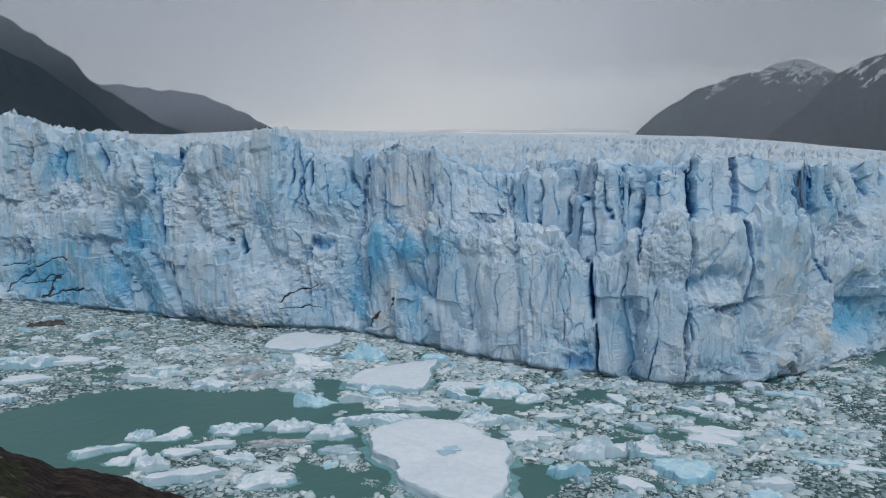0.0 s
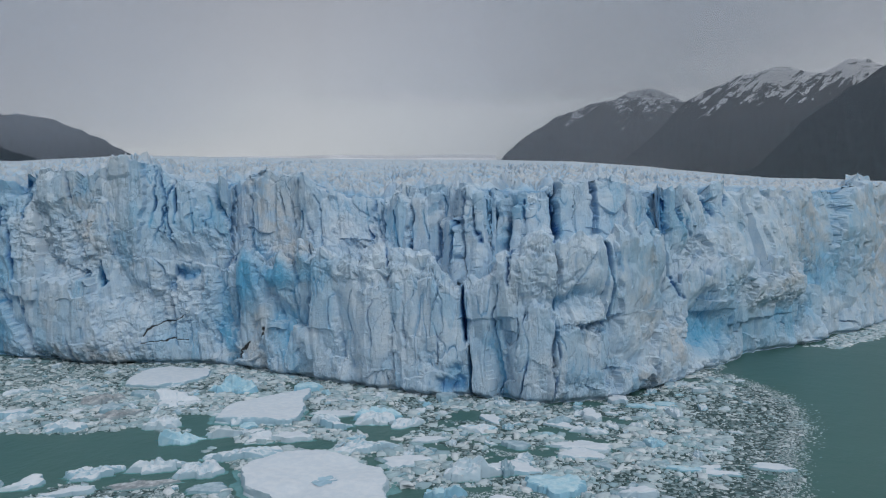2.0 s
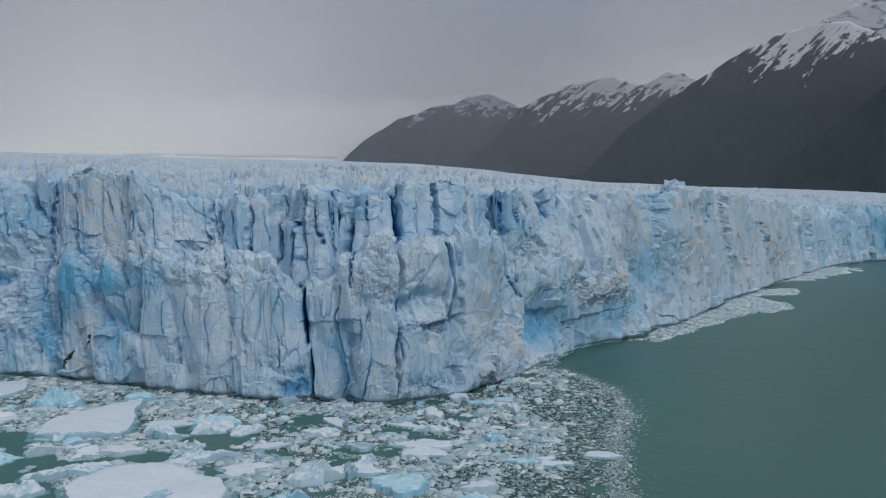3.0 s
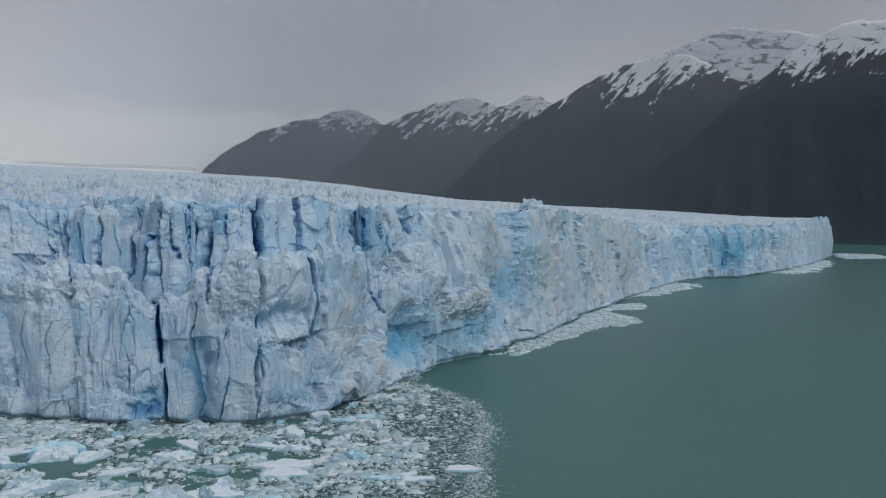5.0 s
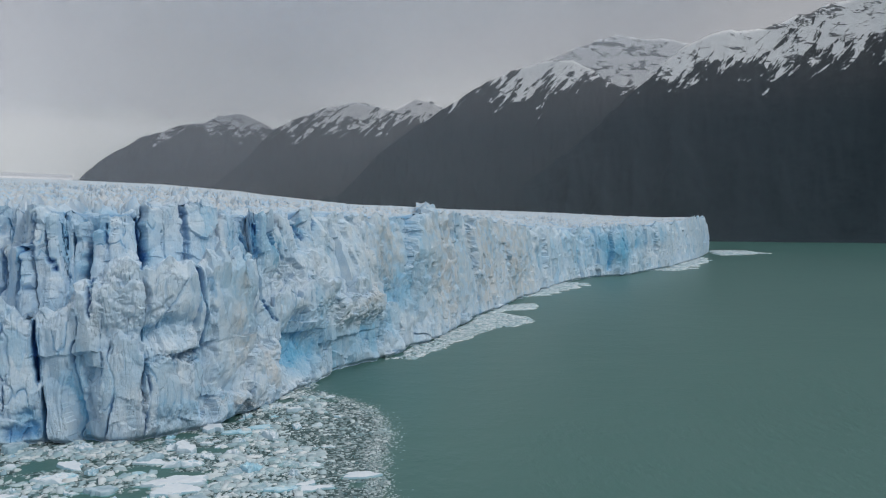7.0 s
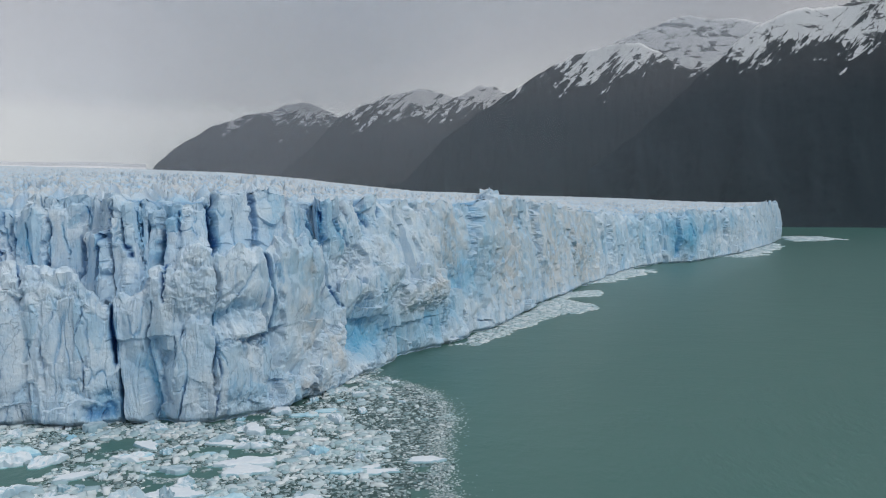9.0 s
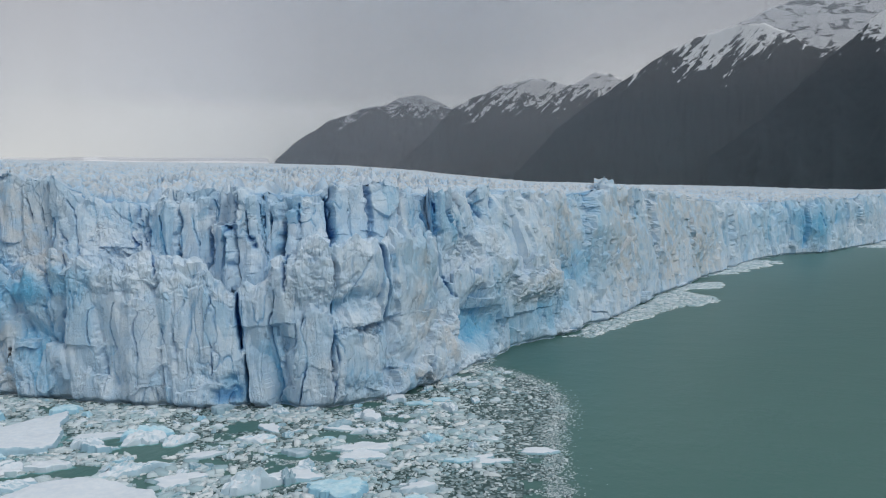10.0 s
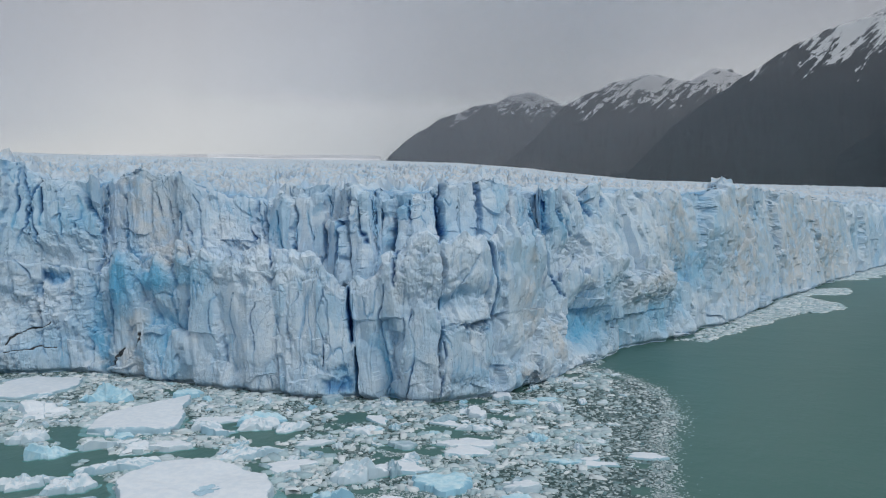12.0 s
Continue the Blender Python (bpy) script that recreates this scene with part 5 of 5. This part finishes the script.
FLOES_D = [
    (0.4, 213.9, 11, 4.3, 0.6, 0), (4.3, 208.3, 4.6, 3.2, 0.6, 0), (6, 205.9, 8.4, 4, 0.5, 10), (12.6, 233.5, 10.2, 4.5, 1.3, 1),
    (13, 218.1, 14.4, 8.3, 0.9, 0), (20.6, 232.5, 10.2, 6.9, 1.7, 1), (27.8, 244.6, 13.3, 9.5, 3.4, 12), (25.7, 238.4, 10.4, 7, 1.7, 1),
    (24.1, 222.4, 10.8, 4.8, 0.6, 0), (20.2, 232.3, 8.5, 5.7, 0.9, 10), (13, 212, 10.3, 9.6, 0.7, 0), (17.9, 198.4, 11.8, 7.6, 0.9, 0),
    (17.7, 217.4, 8, 5.2, 0.9, 20), (8.9, 265, 8.4, 4.4, 0.6, 10), (7.3, 269.6, 9.7, 4.5, 0.5, 10), (3.8, 205, 9.1, 3.5, 0.5, 0),
]
BIG = FLOES_A + FLOES_B + FLOES_C + FLOES_D
for i, row in enumerate(BIG):
    floe(*row, 100 + i)



def slab(outline, h, seed, label, pool=None):
    """A flat floe from its outline: a steep worn side, a rounded rim and a gently uneven snow top."""
    p = np.array(outline, float)
    c = p.mean(0)
    # finer outline with broken edges
    k = len(p)
    t = np.linspace(0, k, 150, endpoint=False)
    q = np.stack([np.interp(t, np.arange(k + 1), np.append(p[:, i], p[0, i])) for i in (0, 1)], 1)
    q = np.stack([np.convolve(np.concatenate([q[-3:, i], q[:, i], q[:3, i]]), np.hanning(9)[1:-1] / np.hanning(9).sum(), "valid") for i in (0, 1)], 1)
    s3 = np.concatenate([q, np.zeros((len(q), 1))], 1)
    q = q + np.stack([fbm(s3 / 1.8, 3, seed), fbm(s3 / 1.8, 3, seed + 1)], 1) * 0.35
    n = len(q)
    rings = []
    for f, z in [(1.0, -0.5), (1.005, 0.0), (0.985, 0.25), (0.99, 0.5), (0.985, 0.8), (0.97, 0.96)] + [(f, 1.0) for f in (0.94, 0.88, 0.8, 0.7, 0.58, 0.45, 0.3, 0.15, 0.0)]:
        xy = c + (q - c) * f
        s3 = np.concatenate([xy, np.zeros((n, 1))], 1)
        top = h * (1 + 0.22 * fbm(s3 / 9.0, 3, seed + 2) + 0.05 * fbm(s3 / 1.6, 2, seed + 3))
        side = fbm(np.concatenate([xy * 0.7, np.full((n, 1), z * 3)], 1), 2, seed + 4) * 0.25 * (z < 0.97)
        out = (q - c) / (np.linalg.norm(q - c, axis=1, keepdims=True) + 1e-9)
        rings.append(np.concatenate([xy + out * side[:, None], (z * top if z > 0 else np.full(n, z))[:, None]], 1))
    co = np.concatenate(rings)
    co[:, :2] -= c
    faces = [(i * n + j, i * n + (j + 1) % n, (i + 1) * n + (j + 1) % n, (i + 1) * n + j) for i in range(len(rings) - 1) for j in range(n)]
    ob = new("ice_floe")
    ob.matrix_world = Matrix.Translation((c[0], c[1], 0.0))
    part_mesh("flank", co, faces[:5 * n], FLOE, ob, "steep blue-grey flank of the slab")
    part_mesh("snow_top", co, faces[5 * n:], FLOE, ob, "even white snow cover", 60)
    tagged(ob, label, "ice floe", "floes before the glacier")
    submerged_foot(ob, rings[1][:, :2] - c, seed)
    if pool:
        w = np.array(pool) - c
        a = np.linspace(0, len(w), 60, endpoint=False)
        e = np.stack([np.interp(a, np.arange(len(w) + 1), np.append(w[:, i], w[0, i])) for i in (0, 1)], 1)
        e = np.stack([np.convolve(np.concatenate([e[-7:, i], e[:, i], e[:7, i]]), np.ones(15) / 15, "valid") for i in (0, 1)], 1)
        e = e + np.stack([fbm(np.concatenate([e, e[:, :1] * 0], 1) / 1.1, 3, 7), fbm(np.concatenate([e, e[:, :1] * 0], 1) / 1.1, 3, 8)], 1) * 0.8
        m = w.mean(0)
        ring = np.concatenate([m + (e - m) * f for f in (1.0, 0.75, 0.4, 0.02)])
        s3 = np.concatenate([ring + c, np.zeros((len(ring), 1))], 1)
        lift = h * (1 + 0.22 * fbm(s3 / 9.0, 3, seed + 2) + 0.05 * fbm(s3 / 1.6, 2, seed + 3)) + 0.04
        pts = [(x, y, z) for (x, y), z in zip(ring.tolist(), lift.tolist())]
        fc = [(i * 60 + j, i * 60 + (j + 1) % 60, (i + 1) * 60 + (j + 1) % 60, (i + 1) * 60 + j) for i in range(3) for j in range(60)]
        pm = bpy.data.meshes.new("melt_pool")
        pm.from_pydata(pts, [], fc)
        pm.materials.append(MELT)
        kid = new("melt_pool", pm)
        kid.parent = ob
        tagged(kid, "clear blue pool of meltwater")
    return ob


slab([
    (-121.8, 159.1), (-123.1, 164.6), (-120.8, 169.5), (-119, 173.5), (-110.8, 178.8), (-106.1, 178.4),
    (-101.6, 177.5), (-96.1, 174.8), (-88.6, 172.2), (-84.4, 166.5), (-83.1, 160.8), (-79.1, 155.2),
    (-75.2, 145.9), (-74.8, 138.3), (-81.5, 134), (-91.7, 135.9), (-99.2, 139.1), (-102.4, 145),
    (-106.2, 146.7), (-111.2, 147.8), (-116.9, 153.3),
], 2.3, 401, "broad white ice slab holding a blue melt pool", [
    (-101.1, 157), (-100.5, 159.7), (-97.6, 161.6), (-94.3, 160.5), (-94.3, 157.4), (-97.6, 155.2),
])
slab([
    (-158.2, 194.5), (-163, 204.7), (-164.3, 210.9), (-161.2, 219.5), (-157, 227), (-154.8, 234.4),
    (-151.8, 239.5), (-147.1, 230.6), (-146.6, 226.2), (-139.8, 216.5), (-135.2, 206.4), (-135.3, 200.2),
    (-141.4, 198.4), (-148.4, 196.2),
], 2.0, 411, "flat white ice slab with a raised end")
slab([
    (-219.1, 220.4), (-226.9, 231.2), (-229.2, 241.6), (-224.6, 250.2), (-215.4, 252.1), (-205.1, 252.2),
    (-200.1, 242.6), (-201.3, 232.2), (-205.4, 222.5),
], 1.5, 421, "low white ice slab near the ice wall")

# where the brash ends towards the open lake, and the open pools in it
BRASH_EDGE = [
    (-21.9, 323.8), (-8.4, 308.9), (0.8, 293), (6.2, 274.2), (7.9, 255.7), (5, 234.9),
    (4, 221.4), (4.5, 203.2), (4.8, 187), (4.7, 181.3),
]
POOLS = [[
    (-220.9, 114.1), (-223.5, 121.7), (-221.9, 137.7), (-216.2, 154.9), (-205.2, 165.3), (-186.4, 171.3),
    (-175.5, 184.7), (-164.9, 177.1), (-158.9, 192.5), (-147.6, 183.4), (-140.9, 180.9), (-139.6, 168.9),
    (-126.2, 164.3), (-118.2, 151.5), (-126.1, 144), (-133.9, 148.7), (-146.2, 147.4), (-157.9, 140.9),
    (-158.9, 127.5), (-152.5, 115.9), (-147.5, 103.4), (-167.9, 85.9),
], [
    (-84.8, 166.3), (-79.5, 163.1), (-71.7, 164.8), (-66.4, 155.8), (-66.8, 145.1), (-72.1, 141.7),
], [
    (-105, 178.1), (-96.1, 186.6), (-90.3, 177), (-93.5, 172.4),
]]
# thin strips of brash along the side wall, as outlines in plan
STRIPS = [
    [(8, 392), (23, 396), (43, 440), (75, 488), (113, 542), (112, 569), (91, 591), (73, 551), (47, 478), (23, 426)],
    [(91, 591), (134, 632), (136, 654), (111, 642)],
    [(145, 719), (172, 746), (229, 837), (239, 884), (211, 877)],
    [(404, 1083), (454, 1108), (604, 1386), (641, 1497), (473, 1208)],
    [(798, 1816), (881, 1817), (853, 1656), (715, 1572)],
]


def inside(poly, x, y):
    """Whether each point lies in the polygon."""
    hit = np.zeros(len(x), bool)
    p = np.array(poly)
    for (x0, y0), (x1, y1) in zip(p, np.roll(p, -1, 0)):
        cross = (y0 > y) != (y1 > y)
        with np.errstate(divide="ignore", invalid="ignore"):
            hit ^= cross & (x < (x1 - x0) * (y - y0) / (y1 - y0 + 1e-12) + x0)
    return hit


_pts, _nrm, _run = front_line()
_fb = np.degrees(np.arctan2(-_pts[:, 0], _pts[:, 1]))
_order = np.argsort(_fb)
BAY = [bearing(b, float(np.interp(b, _fb[_order], np.hypot(*_pts[_order].T))) + 2).xy[:] for b in np.arange(74, 3.4, -0.6)]
BAY = BAY + BRASH_EDGE + [bearing(-2, 90).xy[:], bearing(20, 80).xy[:], bearing(45, 80).xy[:], bearing(74, 140).xy[:]]


def brash_density(x, y):
    """0 to 1: how thickly small ice lies at a place."""
    p = np.stack([x, y, x * 0], 1)
    wob = fbm(p / 9.0, 4, 71) * 3.0
    px, py = x + wob, y + fbm(p / 9.0, 4, 72) * 3.0
    d = inside(BAY, px, py).astype(float)
    for k, poly in enumerate(POOLS):
        d *= ~inside(poly, px, py)
    # leads of open water between the floes in the middle of the bay
    b, r = np.degrees(np.arctan2(-x, y)), np.hypot(x, y)
    lead = smooth(-np.abs(b - 28), -24, -9) * smooth(-r, -300, -215)
    d *= fbm(p / (15.0, 9.0, 1.0), 4, 77) < 0.95 - 0.88 * lead
    return d


def slush():
    """The skin of fine ice mush between the floes."""
    step = 1.6
    xs, ys = np.arange(-560, 60, step), np.arange(40, 420, step)
    X, Y = np.meshgrid(xs, ys)
    d = brash_density(X.ravel(), Y.ravel()).reshape(X.shape) > 0.5
    keep = d[:-1, :-1] & d[1:, :-1] & d[:-1, 1:] & d[1:, 1:]
    idx = np.arange(X.size).reshape(X.shape)
    quads = np.stack([idx[:-1, :-1], idx[:-1, 1:], idx[1:, 1:], idx[1:, :-1]], -1)[keep]
    used, inv = np.unique(quads, return_inverse=True)
    co = np.stack([X.ravel(), Y.ravel(), np.full(X.size, 0.05)], 1)[used]
    me = bpy.data.meshes.new("slush")
    me.from_pydata(co.tolist(), [], inv.reshape(-1, 4).tolist())
    me.materials.append(SLUSH)
    tagged(new("slush", me), "grey-green mush of fine ice on the lake", "ice mush", kind="stuff")


slush()


def chips(xy, size, height, seed):
    """Many small broken plates in one mesh: each a low, jagged, tilted prism."""
    rs = np.random.RandomState(seed)
    n, k = len(xy), 5
    a = np.linspace(0, 2 * np.pi, k, endpoint=False)[None] + rs.rand(n, 1) * 6.28 + rs.uniform(-0.6, 0.6, (n, k))
    rad = size[:, None] * rs.uniform(0.35, 1.45, (n, k))
    asp = rs.uniform(0.35, 1.0, n)[:, None]
    th = rs.rand(n)[:, None] * 6.28
    lx, ly = np.cos(a) * rad, np.sin(a) * rad * asp
    x = lx * np.cos(th) - ly * np.sin(th)
    y = lx * np.sin(th) + ly * np.cos(th)
    tx, ty = rs.uniform(-0.45, 0.45, (2, n, 1))
    z = height[:, None] * np.clip(1 + (tx * lx + ty * ly) / size[:, None], 0.2, 2.0)
    low = np.stack([xy[:, :1] + x * 1.05, xy[:, 1:] + y * 1.05, np.full((n, k), -0.05)], 2)
    top = np.stack([xy[:, :1] + x * 0.9, xy[:, 1:] + y * 0.9, z + 0.05], 2)
    co = np.concatenate([low, top], 1).reshape(-1, 3)
    tri = [t for j in range(k) for t in ((j, (j + 1) % k, k + (j + 1) % k), (j, k + (j + 1) % k, k + j))] + [(k, k + j, k + j + 1) for j in range(1, k - 1)]
    f = (np.array(tri)[None] + (np.arange(n) * (2 * k))[:, None, None]).reshape(-1, 3)
    return co, f


def tri_mesh(name, co, f, material):
    me = bpy.data.meshes.new(name)
    me.vertices.add(len(co))
    me.vertices.foreach_set("co", co.reshape(-1).astype(np.float32))
    me.loops.add(f.size)
    me.loops.foreach_set("vertex_index", f.reshape(-1).astype(np.int32))
    me.polygons.add(len(f))
    me.polygons.foreach_set("loop_start", np.arange(0, f.size, 3, dtype=np.int32))
    me.update(calc_edges=True)
    me.materials.append(material)
    return me


def scatter(count, b0, b1, r0, r1, seed):
    """Places in the brash, spread evenly over the water."""
    rs = np.random.RandomState(seed)
    b = np.radians(rs.uniform(b0, b1, count * 3))
    r = np.sqrt(rs.uniform(r0 * r0, r1 * r1, count * 3))
    x, y = -np.sin(b) * r, np.cos(b) * r
    ok = brash_density(x, y) > 0.5
    return np.stack([x, y], 1)[ok][:count], rs


def brash():
    xy, rs = scatter(46000, -2, 66, 130, 520, 81)
    b = np.degrees(np.arctan2(-xy[:, 0], xy[:, 1]))
    size = (0.24 + 0.36 * rs.exponential(1.0, len(xy)).clip(0, 4.5)) * (0.75 + 0.5 * smooth(np.hypot(*xy.T), 200, 420)) * (0.85 + 0.15 * smooth(b, 8, 16))
    co, f = chips(xy, size, 0.06 + 0.22 * size * rs.uniform(0.2, 1.6, len(xy)), 82)
    # plates gather in rafts
    pxy, _ = scatter(16000, 3, 54, 135, 340, 85)
    raft = fbm(np.concatenate([pxy, pxy[:, :1] * 0], 1) / (16.0, 11.0, 1.0), 3, 88)
    pxy = pxy[raft + rs.uniform(-0.5, 0.5, len(pxy)) > 0.0]
    psize = (0.5 + 0.6 * rs.exponential(1.0, len(pxy)).clip(0, 3.0))
    pco, pf = chips(pxy, psize, 0.12 + 0.24 * psize * rs.uniform(0.3, 1.6, len(pxy)), 86)
    tagged(new("ice_plates", tri_mesh("ice_plates", pco, pf, PLATES)), "broken white ice plates packed between floes", "brash ice", kind="stuff")
    # fine crumbs where floes grind against each other
    b, r = np.radians(rs.uniform(12, 47, 40000)), np.sqrt(rs.uniform(128.0 ** 2, 215.0 ** 2, 40000))
    fine = np.stack([-np.sin(b) * r, np.cos(b) * r, r * 0], 1)
    fine = fine[(fbm(fine / (13.0, 8.0, 1.0), 4, 78) > 0.12) & inside(BAY, fine[:, 0], fine[:, 1])]
    for poly in POOLS:
        fine = fine[~inside(poly, fine[:, 0], fine[:, 1])]
    fsize = rs.uniform(0.14, 0.5, len(fine))
    co3, f3 = chips(fine[:, :2], fsize, 0.04 + 0.2 * fsize, 87)
    co, f = np.concatenate([co, co3]), np.concatenate([f, f3 + len(co)])
    e = np.array(BRASH_EDGE)
    k = rs.uniform(0, len(e) - 1, 4200)
    edge = np.stack([np.interp(k, np.arange(len(e)), e[:, i]) for i in (0, 1)], 1) + np.abs(rs.normal(0, 1.0, (4200, 1))) * (2.6, 0.6) + rs.normal(0, 1.3, (4200, 2)) - (3.5, 0)
    co2, f2 = chips(edge, rs.uniform(0.12, 0.42, 4200), rs.uniform(0.03, 0.12, 4200), 84)
    co, f = np.concatenate([co, co2]), np.concatenate([f, f2 + len(co)])
    tagged(new("brash_ice", tri_mesh("brash_ice", co, f, BRASH)), "crowded small white and grey ice fragments", "brash ice", kind="stuff")
    allx = []
    for poly in STRIPS:
        q = np.array(poly)
        x, y = (rs.uniform(q[:, i].min() - 3, q[:, i].max() + 3, 60000) for i in (0, 1))
        s3 = np.stack([x, y, x * 0], 1)
        sc = np.hypot(x, y) / 60
        hit = inside(poly, x + vnoise(s3 / 14.0, 5) * sc * 0.35, y + vnoise(s3 / 14.0, 6) * sc)
        allx.append(np.stack([x, y], 1)[hit][:2600])
    xy = np.concatenate(allx)
    d = np.hypot(*xy.T)
    size = (0.5 + 0.8 * rs.exponential(1.0, len(xy)).clip(0, 2.5)) * d / 520
    co, f = chips(xy, size, 0.12 + 0.1 * size, 83)
    tagged(new("brash_ice", tri_mesh("brash_ice", co, f, PLATES)), "thin strips of white brash along the ice wall", "brash ice", kind="stuff")


brash()


def small_floes():
    """Loose floes of middle size, each its own object on one of a few shared meshes."""
    rs = np.random.RandomState(91)
    kinds = []
    for i in range(14):
        q, faces = floe_mesh(1.0, 0.7, 1.0, i % 3, 300 + i, 0.0)
        for style in range(3):
            me = bpy.data.meshes.new("ice_floe")
            me.from_pydata(q.tolist(), [], faces)
            me.materials.append((FLOE, FLOE_BLUE, FLOE_GREY)[style])
            kinds.append((me, style, i % 3))
    xy, _ = scatter(2200, 2, 62, 135, 420, 92)
    taken = [(bearing(b, r).xy, max(w, l) * 0.5) for b, r, w, l, *_ in BIG] + [(Vector((-97.0, 157.0)), 17), (Vector((-158.0, 220.0)), 16), (Vector((-186.0, 265.0)), 13)]
    made = 0
    for x, y in xy:
        p = Vector((x, y))
        b = math.degrees(math.atan2(-x, y))
        dense = 1.0 if 8 < b < 45 and p.length < 290 else 0.35
        if rs.rand() > dense or any((p - c).length < s for c, s in taken):
            continue
        w = 2.0 + rs.exponential(2.6)
        w = min(w, 8.0)
        style = rs.choice([0, 0, 0, 0, 0, 0, 1, 2, 2])
        me, style, shape = kinds[rs.randint(14) * 3 + style]
        ob = new("ice_floe", me)
        ob.matrix_world = Matrix.Translation((x, y, 0.0)) @ pose(0, 0, 0, 0, 0, rs.rand() * 360) @ Matrix.Diagonal((w, w, min(0.25 + w * 0.28 * rs.rand(), 2.0), 1))
        tone = ("white", "pale blue", "grey")[style]
        form = ("flat plate", "rounded lump", "tilted shard")[shape]
        tagged(ob, "%s %s of ice drifting among brash" % (tone, form), "ice floe", "small floes in the brash")
        taken.append((p, w * 0.4))
        made += 1
        if made >= 290:
            break


small_floes()
